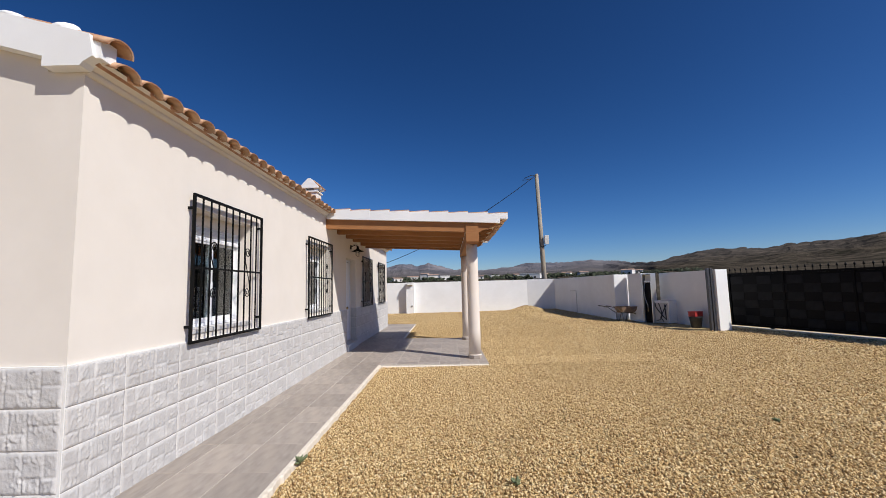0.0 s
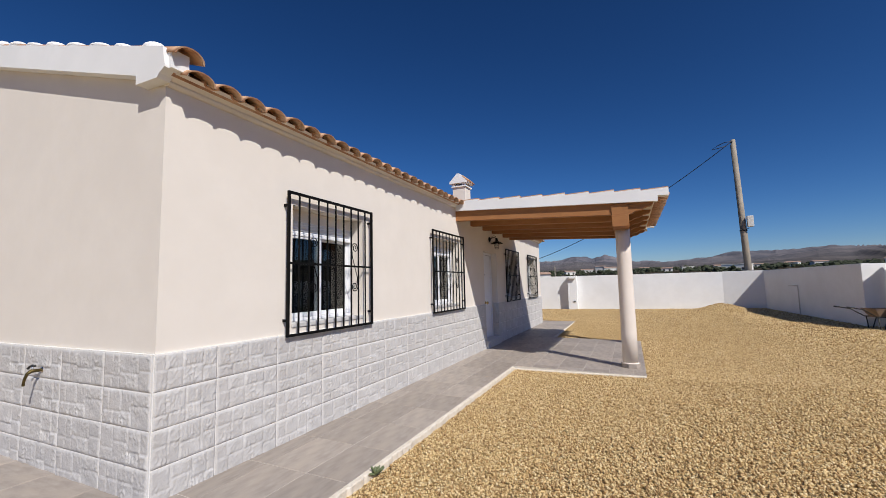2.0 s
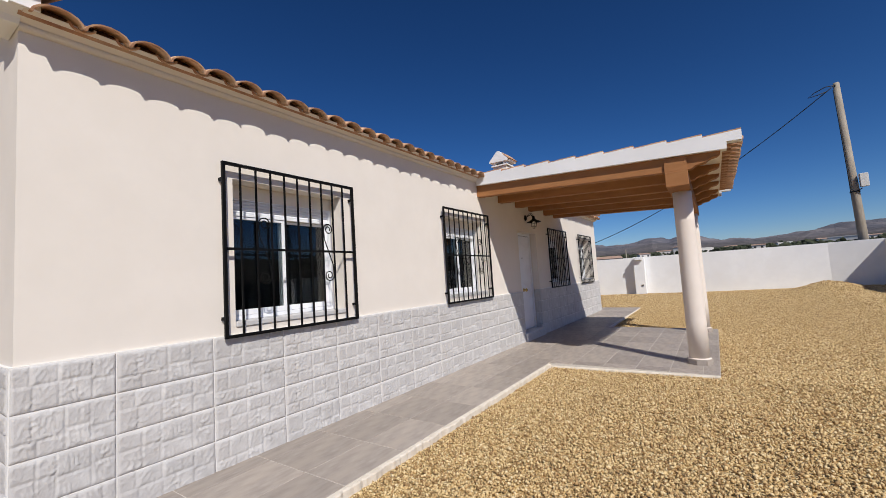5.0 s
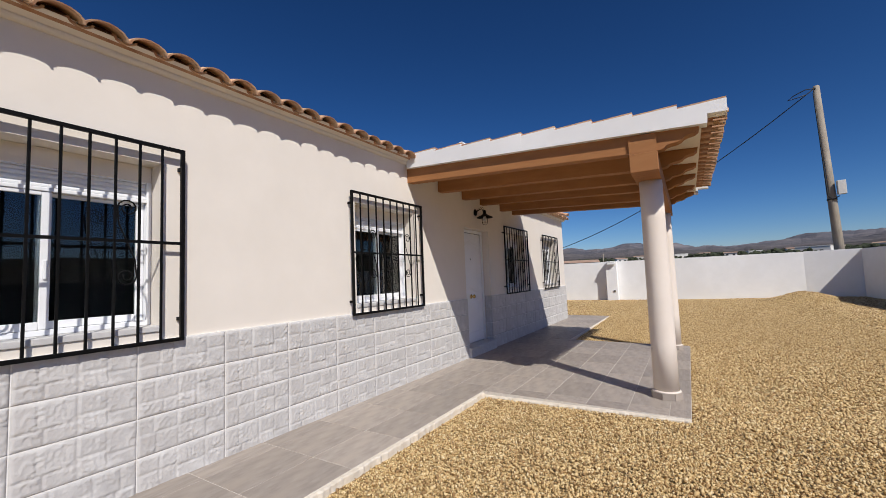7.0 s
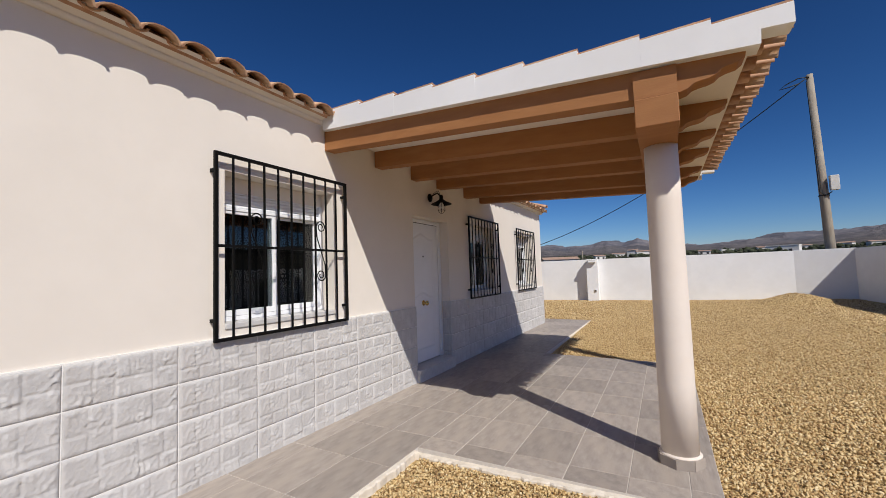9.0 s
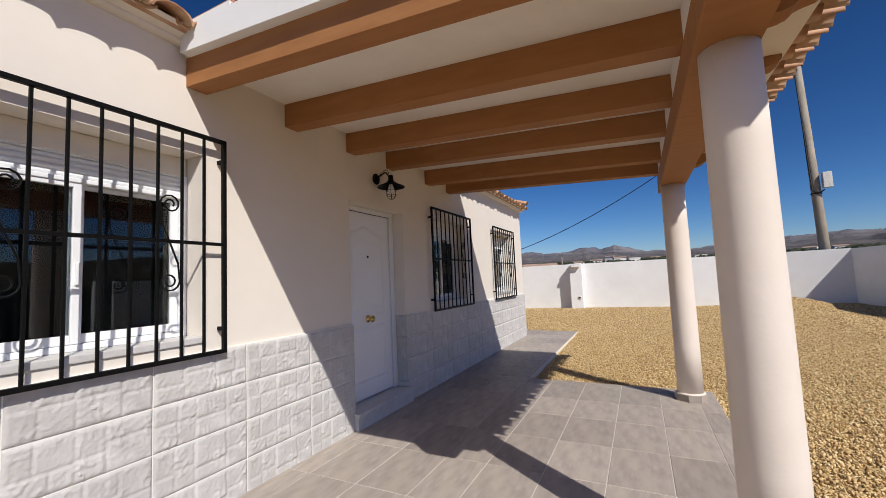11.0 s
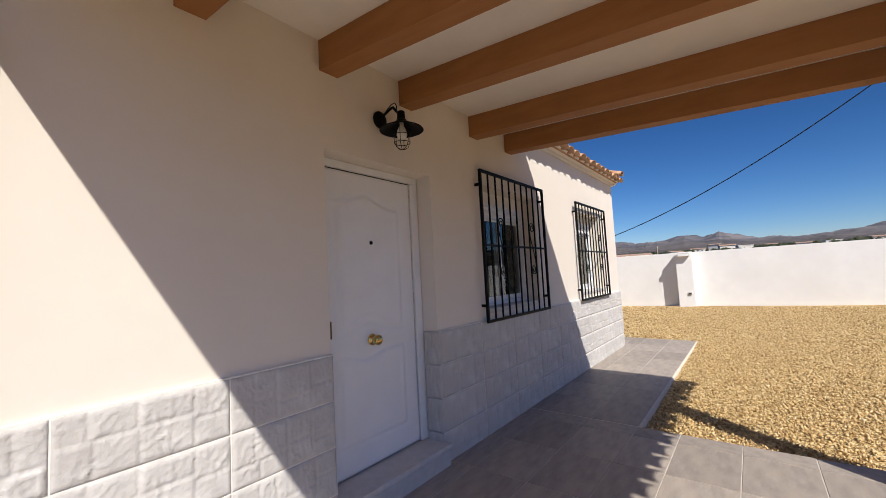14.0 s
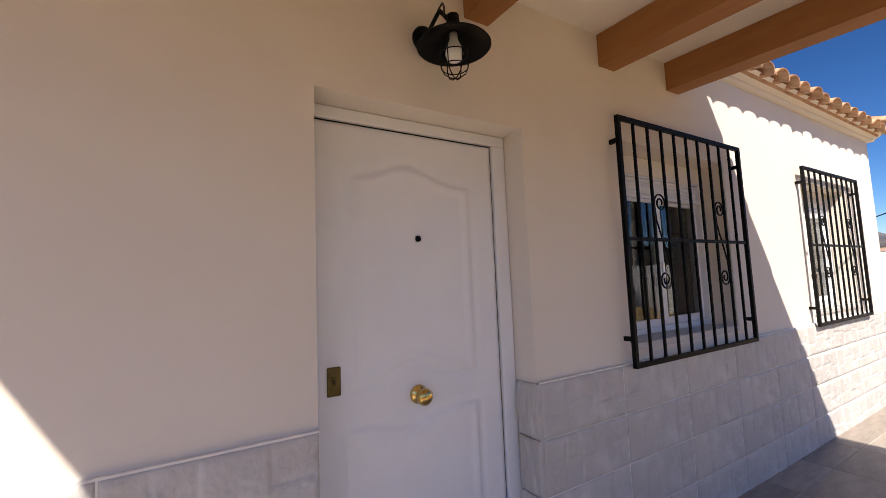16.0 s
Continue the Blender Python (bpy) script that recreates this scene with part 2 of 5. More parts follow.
def lathe(bm, profile, n=32, centre=(0, 0, 0), axis="z"):
    """A body turned round an axis, from (radius, height) pairs."""
    rings = []
    c = Vector(centre)
    for r, h in profile:
        ring = []
        for k in range(n):
            a = 2 * math.pi * k / n
            p = (r * math.cos(a), r * math.sin(a), h) if axis == "z" else (h, r * math.cos(a), r * math.sin(a))
            ring.append(bm.verts.new(c + Vector(p)))
        rings.append(ring)
    for a, b in zip(rings, rings[1:]):
        for k in range(n):
            f = bm.faces.new((a[k], a[(k + 1) % n], b[(k + 1) % n], b[k]))
            f.smooth = True
    bm.faces.new(list(reversed(rings[0])))
    bm.faces.new(rings[-1])
    return bm


def prism(bm, outline, axis, a, b):
    """A flat outline drawn out along an axis from a to b."""
    def at(p, w):
        if axis == "x":
            return (w, p[0], p[1])
        if axis == "y":
            return (p[0], w, p[1])
        return (p[0], p[1], w)
    v0 = [bm.verts.new(at(p, a)) for p in outline]
    v1 = [bm.verts.new(at(p, b)) for p in outline]
    n = len(outline)
    for k in range(n):
        bm.faces.new((v0[k], v0[(k + 1) % n], v1[(k + 1) % n], v1[k]))
    bm.faces.new(v0)
    bm.faces.new(list(reversed(v1)))
    return bm


def holed(bm, u0, u1, z0, z1, holes, w0, w1, axis):
    """A wall slab from u0 to u1 with rectangular openings right through it."""
    us = sorted({u0, u1, *[h[0] for h in holes], *[h[1] for h in holes]})
    zs = sorted({z0, z1, *[h[2] for h in holes], *[h[3] for h in holes]})
    def solid(i, j):
        if not (0 <= i < len(us) - 1 and 0 <= j < len(zs) - 1):
            return False
        u, z = (us[i] + us[i + 1]) / 2, (zs[j] + zs[j + 1]) / 2
        return not any(h[0] < u < h[1] and h[2] < z < h[3] for h in holes)
    def P(u, z, w):
        return (w, u, z) if axis == "y" else (u, w, z)
    def quad(*ps):
        bm.faces.new([bm.verts.new(p) for p in ps])
    for i in range(len(us) - 1):
        for j in range(len(zs) - 1):
            if not solid(i, j):
                continue
            a, b, c, d = us[i], us[i + 1], zs[j], zs[j + 1]
            for w in (w0, w1):
                quad(P(a, c, w), P(b, c, w), P(b, d, w), P(a, d, w))
            for di, dj, e in ((-1, 0, ((a, c), (a, d))), (1, 0, ((b, c), (b, d))), (0, -1, ((a, c), (b, c))), (0, 1, ((a, d), (b, d)))):
                if not solid(i + di, j + dj):
                    quad(P(*e[0], w0), P(*e[1], w0), P(*e[1], w1), P(*e[0], w1))
    bmesh.ops.remove_doubles(bm, verts=bm.verts, dist=1e-5)
    bmesh.ops.recalc_face_normals(bm, faces=bm.faces)
    return bm


def mesh_of(name, bm, mat, normals=True):
    if normals:
        bmesh.ops.recalc_face_normals(bm, faces=bm.faces)
    me = bpy.data.meshes.new(name)
    bm.to_mesh(me)
    bm.free()
    me.materials.append(mat)
    return me


def part(name, bm, mat, parent=None, label="", m=None, normals=True):
    """One mesh object, under a thing or a part."""
    ob = new(name, mesh_of(name, bm, mat, normals))
    if parent is not None:
        ob.parent = parent
    if m is not None:
        ob.matrix_basis = m
    if label:
        ob["label"] = label
    return ob


def piece(name, me, parent, m):
    ob = new(name, me)
    ob.parent = parent
    ob.matrix_basis = m
    return ob


def thing(name, m, label, category, group="", kind=""):
    ob = new(name)
    ob.empty_display_size = 0.1
    ob.matrix_basis = m
    return tagged(ob, label, category, group, kind)


def structure(name, bm, mat, label, category):
    return tagged(part(name, bm, mat), label, category, kind="structure")


# ---- the plan
W = -2.35                       # front wall face
Y0, Y1 = 2.6, 16.46             # house ends
XB = -11.05                     # back wall face
LEDGE = 1.037                    # top of the tiled plinth
FALL = 0.014                    # fall of the paving away from the house
EDGE = -1.27                    # outer edge of the path
GRILLES = [4.483, 7.735, 12.282, 14.90]
WIN_W, WIN_B, WIN_T = 1.20, 1.10, 2.35
DOOR = (9.86, 10.885, 0.165, 2.293)
RIDGE_X, SLOPE = -6.7, 0.285
EAVE_Z = 3.06


def pave_z(x):
    return 0.02 - FALL * (x - EDGE)


def gravel_z(x, y):
    rise = max(0.0, y - 12.6)
    return -0.045 + 0.0115 * rise + 0.0012 * rise * min(4.0, max(0.0, x - 1.0))


def roof_z(x):
    return EAVE_Z + SLOPE * (-2.2 - x if x > RIDGE_X else (x - 2 * RIDGE_X + -2.2))


# ---- house walls
holes = [(c - WIN_W / 2, c + WIN_W / 2, WIN_B, WIN_T) for c in GRILLES] + [(DOOR[0], DOOR[1], -0.3, DOOR[3])]
wall_front = structure("wall_front", holed(bmesh.new(), Y0, Y1, -0.3, 3.06, holes, W - 0.26, W, "y"), M_WALL, "smooth cream rendered front wall of the house", "wall")
bm = holed(bmesh.new(), XB, W - 0.26, -0.3, 3.06, [(-6.9 + 0.125, -5.7 + 0.125, WIN_B, WIN_T)], Y0, Y0 + 0.26, "x")
prism(bm, [(XB, 3.06), (W - 0.26, 3.06), (W - 0.26, roof_z(W - 0.26) - 0.02), (RIDGE_X, roof_z(RIDGE_X) - 0.02), (XB, 3.07)], "y", Y0, Y0 + 0.26)
wall_gable = structure("wall_gable", bm, M_WALL, "cream rendered gable wall with a barred window", "wall")
bm = B(XB, W - 0.26, Y1 - 0.26, Y1, -0.3, 3.06)
prism(bm, [(XB, 3.06), (W - 0.26, 3.06), (W - 0.26, roof_z(W - 0.26) - 0.02), (RIDGE_X, roof_z(RIDGE_X) - 0.02), (XB, 3.07)], "y", Y1 - 0.26, Y1)
structure("wall_gable_far", bm, M_WALL, "cream rendered far gable wall of the house", "wall")
structure("wall_back", B(XB - 0.26, XB, Y0, Y1, -0.3, 3.06), M_WALL, "cream rendered back wall of the house", "wall")
# unseen room surfaces added behind the windows, coloured dark to look unlit
structure("ceiling", B(XB, W - 0.26, Y0 + 0.26, Y1 - 0.26, 2.6, 2.72), M_DARK, "plain ceiling inside the house, coloured dark as if unlit", "ceiling")
structure("floor", B(XB, W - 0.26, Y0 + 0.26, Y1 - 0.26, -0.1, 0.15), M_DARK, "floor inside the house, coloured dark as if unlit", "floor")
structure("wall_inner", B(W - 3.2, W - 3.1, Y0 + 0.26, Y1 - 0.26, 0.15, 2.6), M_DARK, "added partition inside the house, coloured dark as if unlit", "wall")

# cornice under the eaves, a rounded bead with a sloping band above
prof = [(W - 0.02, 3.03), (W + 0.012, 3.03)]
prof += [(W + 0.016 + 0.030 * math.sin(a), 3.054 - 0.024 * math.cos(a)) for a in (0.4, 0.8, 1.2, 1.57, 2.0)]
prof += [(W + 0.050, 3.068), (W + 0.140, EAVE_Z + 0.049), (W + 0.140, EAVE_Z + 0.053), (W - 0.02, EAVE_Z + 0.055)]
structure("trim_cornice", prism(bmesh.new(), prof, "y", Y0 - 0.003, Y1 + 0.003), M_WALL, "cream moulded cornice under the eaves", "cornice")

# roof slabs
bm = prism(bmesh.new(), [(W + 0.10, EAVE_Z + 0.02), (RIDGE_X, roof_z(RIDGE_X) - 0.02), (RIDGE_X, roof_z(RIDGE_X) + 0.05), (W + 0.12, EAVE_Z + 0.05)], "y", Y0 - 0.02, Y1 + 0.02)
prism(bm, [(XB - 0.35, roof_z(XB - 0.35) - 0.02), (RIDGE_X, roof_z(RIDGE_X) - 0.02), (RIDGE_X, roof_z(RIDGE_X) + 0.05), (XB - 0.35, roof_z(XB - 0.35) + 0.05)], "y", Y0 - 0.02, Y1 + 0.02)
roof = structure("roof", bm, M_TILEJ, "low-pitched roof of terracotta barrel tiles", "roof")


def barrel(length, r0, r1, thick=0.014, n=8, up=True, flat=0.70):
    """A barrel tile along +x, its wide end at x = 0."""
    bm = bmesh.new()
    rows = []
    for x, r in ((0.0, r0), (length, r1)):
        o, i = [], []
        for k in range(n + 1):
            a = math.pi * k / n
            s = 1 if up else -1
            o.append(bm.verts.new((x, r * math.cos(a), s * r * flat * math.sin(a))))
            i.append(bm.verts.new((x, (r - thick) * math.cos(a), s * (r - thick) * flat * math.sin(a))))
        rows.append((o, i))
    (o0, i0), (o1, i1) = rows
    for k in range(n):
        f = bm.faces.new((o0[k], o0[k + 1], o1[k + 1], o1[k])); f.smooth = True
        f = bm.faces.new((i0[k], i1[k], i1[k + 1], i0[k + 1])); f.smooth = True
        bm.faces.new((o0[k], i0[k], i0[k + 1], o0[k + 1]))
        bm.faces.new((o1[k], o1[k + 1], i1[k + 1], i1[k]))
    for k in (0, n):
        bm.faces.new((o0[k], o1[k], i1[k], i0[k]))
    return bm


COVER = mesh_of("cover_tile", barrel(0.45, 0.1235, 0.098, flat=0.60), M_TILE)
PAN = mesh_of("pan_tile", barrel(0.45, 0.07, 0.08, up=False, flat=0.55), M_TILE)
PITCH_Y = 0.2395
ang = math.degrees(math.atan(SLOPE))
N_TILES = int((Y1 - Y0) / PITCH_Y)
LIP = W + 0.205
random.seed(4)
for k in range(N_TILES + 1):
    y = Y0 + 0.14 + k * PITCH_Y
    for row in range(2):
        x = LIP - 0.36 * row * math.cos(radians(ang)) + random.uniform(-0.012, 0.012)
        z = EAVE_Z + 0.010 + SLOPE * (LIP - x) + 0.006 * (1 - row)
        tip = pose(x, y + random.uniform(-0.006, 0.006), z, 0, random.uniform(-1, 1) - 3, 180 + random.uniform(-1.2, 1.2))
        piece("roof_tile", COVER, roof, pose(0, 0, 0) @ tip @ pose(0, 0, 0, 0, -ang, 0))
    if k < N_TILES:
        piece("roof_tile", PAN, roof, pose(LIP - 0.05, y + PITCH_Y / 2, EAVE_Z + 0.062, 0, random.uniform(-1, 1), 180) @ pose(0, 0, 0, 0, -ang, 0))

# brown bedding mortar under the first tiles
part("bedding", prism(bmesh.new(), [(W + 0.05, EAVE_Z + 0.055), (LIP - 0.125, EAVE_Z + 0.052), (LIP - 0.115, EAVE_Z + 0.085), (W + 0.05, EAVE_Z + 0.13)], "y", Y0 + 0.03, Y1 - 0.03), M_BEDDING, roof, "rough brown bedding mortar")

# the rest of the tile field above the eaves
bm = bmesh.new()
for k in range(N_TILES + 1):
    y = Y0 + 0.14 + k * PITCH_Y
    for row in range(2, 13):
        x = LIP - 0.36 * row
        z = EAVE_Z + 0.008 + SLOPE * (LIP - x)
        t = barrel(0.45, 0.105, 0.082, n=4)
        t.transform(pose(x, y, z, 0, -3, 180) @ pose(0, 0, 0, 0, -ang, 0))
        me = bpy.data.meshes.new("tmp")
        t.to_mesh(me)
        t.free()
        bm.from_mesh(me)
        bpy.data.meshes.remove(me)
tagged(part("tile_field", bm, M_TILEJ, roof), kind="stuff")

# white verge on the gables, stepped at the eaves corner, with mortared tiles on top
def verge(name, y0, y1, label):
    def vz(x):
        return 3.045 + SLOPE * (-2.30 - x)
    prof = [(-2.565, vz(-2.565)), (RIDGE_X, vz(RIDGE_X)), (XB - 0.2, vz(2 * RIDGE_X - XB + 0.2)), (XB - 0.2, vz(2 * RIDGE_X - XB + 0.2) + 0.22), (RIDGE_X, vz(RIDGE_X) + 0.22), (W + 0.1, vz(W + 0.1) + 0.24), (W + 0.13, 3.13), (W + 0.13, 3.11), (W + 0.070, 3.075), (W + 0.045, 3.045), (-2.565, 3.048)]
    v = structure(name, prism(bmesh.new(), prof, "y", y0, y1), M_WHITE, label, "verge")
    part("end_mortar", B(W + 0.06, W + 0.16, y0 + 0.03, y1 + 0.07 if y0 < 5 else y1 - 0.02, 3.11, 3.25), M_WHITE, v)
    return v, vz


verge_near, vz = verge("trim_verge", Y0 - 0.095, Y0 - 0.004, "white rendered verge along the gable roof edge")
verge_far, vz = verge("trim_verge_far", Y1 + 0.004, Y1 + 0.095, "white rendered verge along the far gable")
VT = mesh_of("verge_tile", barrel(0.45, 0.115, 0.09), M_TILE)
LUMP = mesh_of("mortar_lump", lathe(bmesh.new(), [(0.005, 0.034), (0.05, 0.030), (0.082, 0.016), (0.09, 0.0), (0.08, -0.03)], 12), M_MORTAR)
for v, yy in ((verge_near, Y0 + 0.028), (verge_far, Y1 - 0.028)):
    for k in range(12):
        x = W + 0.22 - 0.375 * k
        z = vz(x) + 0.175 + 0.01
        piece("verge_tile", VT, v, pose(x, yy + random.uniform(-0.008, 0.008), z + 0.02, 0, -2.5, 180 + random.uniform(-1.5, 1.5)) @ pose(0, 0, 0, 0, -ang, 0))
        if k:
            piece("mortar_lump", LUMP, v, pose(x + 0.03, yy + (-0.055 if yy < 5 else 0.055), z + 0.055, 0, random.uniform(-8, 8), 0) @ Matrix.Diagonal((1.15 + random.uniform(-0.25, 0.25), 0.8, 0.9 + random.uniform(-0.25, 0.25), 1)))

# ---- plinth tiles with a split-stone relief
def plinth_tile(seed, w=0.62, h=0.252):
    """A tile moulded as a patchwork of small rough stones."""
    rnd = random.Random(seed)
    cells = []
    def split(x0, x1, y0, y1, depth):
        if depth == 0 or (x1 - x0 < 0.15 and y1 - y0 < 0.15):
            cells.append((x0, x1, y0, y1, rnd.uniform(0.0, 0.006), rnd.uniform(-0.022, 0.022), rnd.uniform(-0.03, 0.03)))
        elif (x1 - x0) > (y1 - y0) * rnd.uniform(0.9, 1.4):
            c = x0 + (x1 - x0) * rnd.uniform(0.35, 0.65)
            split(x0, c, y0, y1, depth - 1)
            split(c, x1, y0, y1, depth - 1)
        else:
            c = y0 + (y1 - y0) * rnd.uniform(0.35, 0.65)
            split(x0, x1, y0, c, depth - 1)
            split(x0, x1, c, y1, depth - 1)
    split(0, w, 0, h, 3)
    nx, ny = 72, 30
    bm = bmesh.new()
    grid = []
    for j in range(ny + 1):
        row = []
        for i in range(nx + 1):
            x, y = w * i / nx, h * j / ny
            z = 0.0
            for x0, x1, y0, y1, e, gx, gy in cells:
                if x0 <= x <= x1 and y0 <= y <= y1:
                    d = min(x - x0, x1 - x, y - y0, y1 - y)
                    z = 0.0105 + e + gx * (x - (x0 + x1) / 2) + gy * (y - (y0 + y1) / 2) - 0.006 * math.exp(-(d / 0.007) ** 2)
                    break
            z += 0.0012 * noise.noise((x * 20 + seed * 7.3, y * 20, 0.3)) + 0.0014 * noise.noise((x * 70, y * 70 + seed * 3.1, 1.7))
            ridge = abs(noise.noise((x * 24 + y * 13 + seed * 1.7, y * 17 - x * 11 + seed, 4.2)))
            mask = max(0.0, noise.noise((x * 9 + seed * 2.3, y * 9 - seed, 6.1)) + 0.38)
            z += 0.010 * mask * max(0, 0.16 - ridge) / 0.16
            rim_d = min(x, w - x, y, h - y)
            z = 0.0068 + (z - 0.0068) * min(1.0, rim_d / 0.013)
            if i in (0, nx) or j in (0, ny):
                z = 0.0068
            row.append(bm.verts.new((x, 0.010 + max(z, 0.0065), y)))
        grid.append(row)
    for j in range(ny):
        for i in range(nx):
            f = bm.faces.new((grid[j][i], grid[j + 1][i], grid[j + 1][i + 1], grid[j][i + 1]))
            f.smooth = True
    rim = [grid[0][i] for i in range(nx + 1)] + [grid[j][nx] for j in range(1, ny + 1)] + [grid[ny][i] for i in range(nx - 1, -1, -1)] + [grid[j][0] for j in range(ny - 1, 0, -1)]
    low = [bm.verts.new((v.co.x, 0, v.co.z)) for v in rim]
    for k in range(len(rim)):
        bm.faces.new((rim[k], rim[(k + 1) % len(rim)], low[(k + 1) % len(rim)], low[k]))
    return mesh_of("plinth_tile", bm, M_PLINTH)


PLINTH = [plinth_tile(s) for s in range(7)]
GROUT_T = 0.0202
# grout bed behind the tiles and a thin capping line
bm = B(W, W + GROUT_T, Y0 - GROUT_T, DOOR[0], -0.02, LEDGE + 0.006)
box(bm, W, W + GROUT_T, DOOR[1], Y1, -0.02, LEDGE + 0.006)
box(bm, W, W + 0.0205, Y0 - 0.0205, DOOR[0], LEDGE, LEDGE + 0.008)
box(bm, W, W + 0.0205, DOOR[1], Y1, LEDGE, LEDGE + 0.008)
plinth = structure("trim_plinth", bm, M_GROUT, "pale grey stone-effect tiled plinth along the front wall", "plinth")
bm = B(XB, W, Y0 - GROUT_T, Y0, -0.02, LEDGE + 0.006)
box(bm, XB, W, Y0 - 0.0205, Y0, LEDGE, LEDGE + 0.008)
plinth_gable = structure("trim_plinth_gable", bm, M_GROUT, "pale grey stone-effect tiled plinth along the gable", "plinth")
random.seed(8)


def tile_run(parent, a, joints, along):
    """Four courses of tiles between the joints. along: the pose of the run's origin."""
    for u0, u1 in zip(joints, joints[1:]):
        for c in range(4):
            me = PLINTH[random.randrange(7)]
            s = (u1 - u0 - 0.006) / 0.62
            piece("plinth_tile", me, parent, along @ pose(u0 + 0.003, 0, 0.2615 * c - 0.003) @ Matrix.Diagonal((1, 1, 1.016, 1)) @ Matrix.Diagonal((s, 1, 1, 1)))


fj = [Y0 - 0.017] + [3.07 + 0.6195 * k for k in range(11)] + [DOOR[0]]
tile_run(plinth, 0, [-y for y in reversed(fj)], pose(W + 0.004, 0, 0, 0, 0, -90))
fj = [DOOR[1]] + [11.51 + 0.62 * k for k in range(8)] + [Y1]
tile_run(plinth, 0, [-y for y in reversed(fj)], pose(W + 0.004, 0, 0, 0, 0, -90))
gj = [W + 0.003] + [-2.935 - 0.62 * k for k in range(0, 13)]
tile_run(plinth_gable, 0, [-x for x in gj], pose(0, Y0 - 0.004, 0, 0, 0, 180))
# tiles returning into the door reveal
for c in range(4):
    piece("plinth_tile", PLINTH[c], plinth, pose(W + 0.0225, DOOR[1] + 0.002, 0.2615 * c - 0.003, 0, 0, 180) @ Matrix.Diagonal((0.24, 1, 1.016, 1)))

# ---- windows: roller shutter, two sliding sashes, sill
def window(m):
    w = thing("window_1", m, "white sliding window with dark glass and a raised roller shutter", "window", kind="structure")
    h = WIN_W / 2
    part("window_sill", B(-h + 0.002, h - 0.002, -0.22, 0.012, 0.002, 0.045, bevel=0.006), M_STEP, w, "pale stone sill")
    bm = bmesh.new()
    z0, z1, d0, d1 = 0.046, WIN_T - WIN_B - 0.002, -0.235, -0.165
    for a, b, c, d in ((-h + 0.002, -h + 0.035, z0, 1.124), (h - 0.035, h - 0.002, z0, 1.124)):
        box(bm, a, b, d0, d1, c, d, bevel=0.004)
    box(bm, -h + 0.035, h - 0.035, d0, d1, z0, z0 + 0.035, bevel=0.004)
    box(bm, -h + 0.035, h - 0.035, d0, d1, 0.965, 0.99, bevel=0.004)
    part("window_frame", bm, M_UPVC, w)
    part("shutter_box", B(-h + 0.002, h - 0.002, -0.235, -0.172, 1.125, z1, bevel=0.003), M_SOFFIT, w, "cream shutter box cover")
    part("guide", B(-h + 0.035, h - 0.035, -0.200, -0.180, 1.113, 1.1245), M_UPVC, w)
    shutter = part("roller_shutter", B(-h + 0.035, h - 0.035, -0.225, -0.20, 0.99, 1.124), M_UPVC, w, "white slatted roller shutter pulled up")
    slat = mesh_of("slat", prism(bmesh.new(), [(0, 0.002), (0.010, 0.008), (0.012, 0.017), (0.008, 0.027), (0, 0.030)], "x", -h + 0.037, h - 0.037), M_UPVC)
    for k in range(4):
        piece("slat", slat, shutter, pose(0, -0.20, 0.992 + 0.030 * k))
    for s, (a, b, dd) in enumerate(((-h + 0.037, 0.03, -0.205), (-0.03, h - 0.037, -0.172))):
        bm = bmesh.new()
        za, zb = z0 + 0.037, 0.963
        f = 0.05
        box(bm, a, a + f, dd - 0.03, dd, za, zb, bevel=0.004)
        box(bm, b - f, b, dd - 0.03, dd, za, zb, bevel=0.004)
        box(bm, a + f, b - f, dd - 0.03, dd, za, za + f, bevel=0.004)
        box(bm, a + f, b - f, dd - 0.03, dd, zb - f * 0.5, zb, bevel=0.004)
        sash = part("sash", bm, M_UPVC, w)
        part("pane", B(a + f - 0.004, b - f + 0.004, dd - 0.018, dd - 0.012, za + f - 0.004, zb - f * 0.5 + 0.004), M_GLASS, sash, "dark reflecting glass")
        part("latch", B((b - 0.04) if s == 0 else (a + 0.015), (b - 0.018) if s == 0 else (a + 0.037), dd, dd + 0.012, 0.40, 0.52, bevel=0.003), M_UPVC, sash)
    # near-black sheet behind the panes; its colour stands in for the room's shade
    part("room_backing", B(-h + 0.03, h - 0.03, -0.30, -0.285, 0.0, z1), M_BACKING, w, "near-black sheet standing in for the unlit room")
    return w


def spiral(cx, cz, r, turns, start, sense, n=18):
    out = []
    for k in range(n + 1):
        a = start + sense * turns * 2 * math.pi * k / n
        rr = r * (1 - 0.72 * k / n)
        out.append((cx + rr * math.cos(a), 0.0, cz + rr * math.sin(a)))
    return out


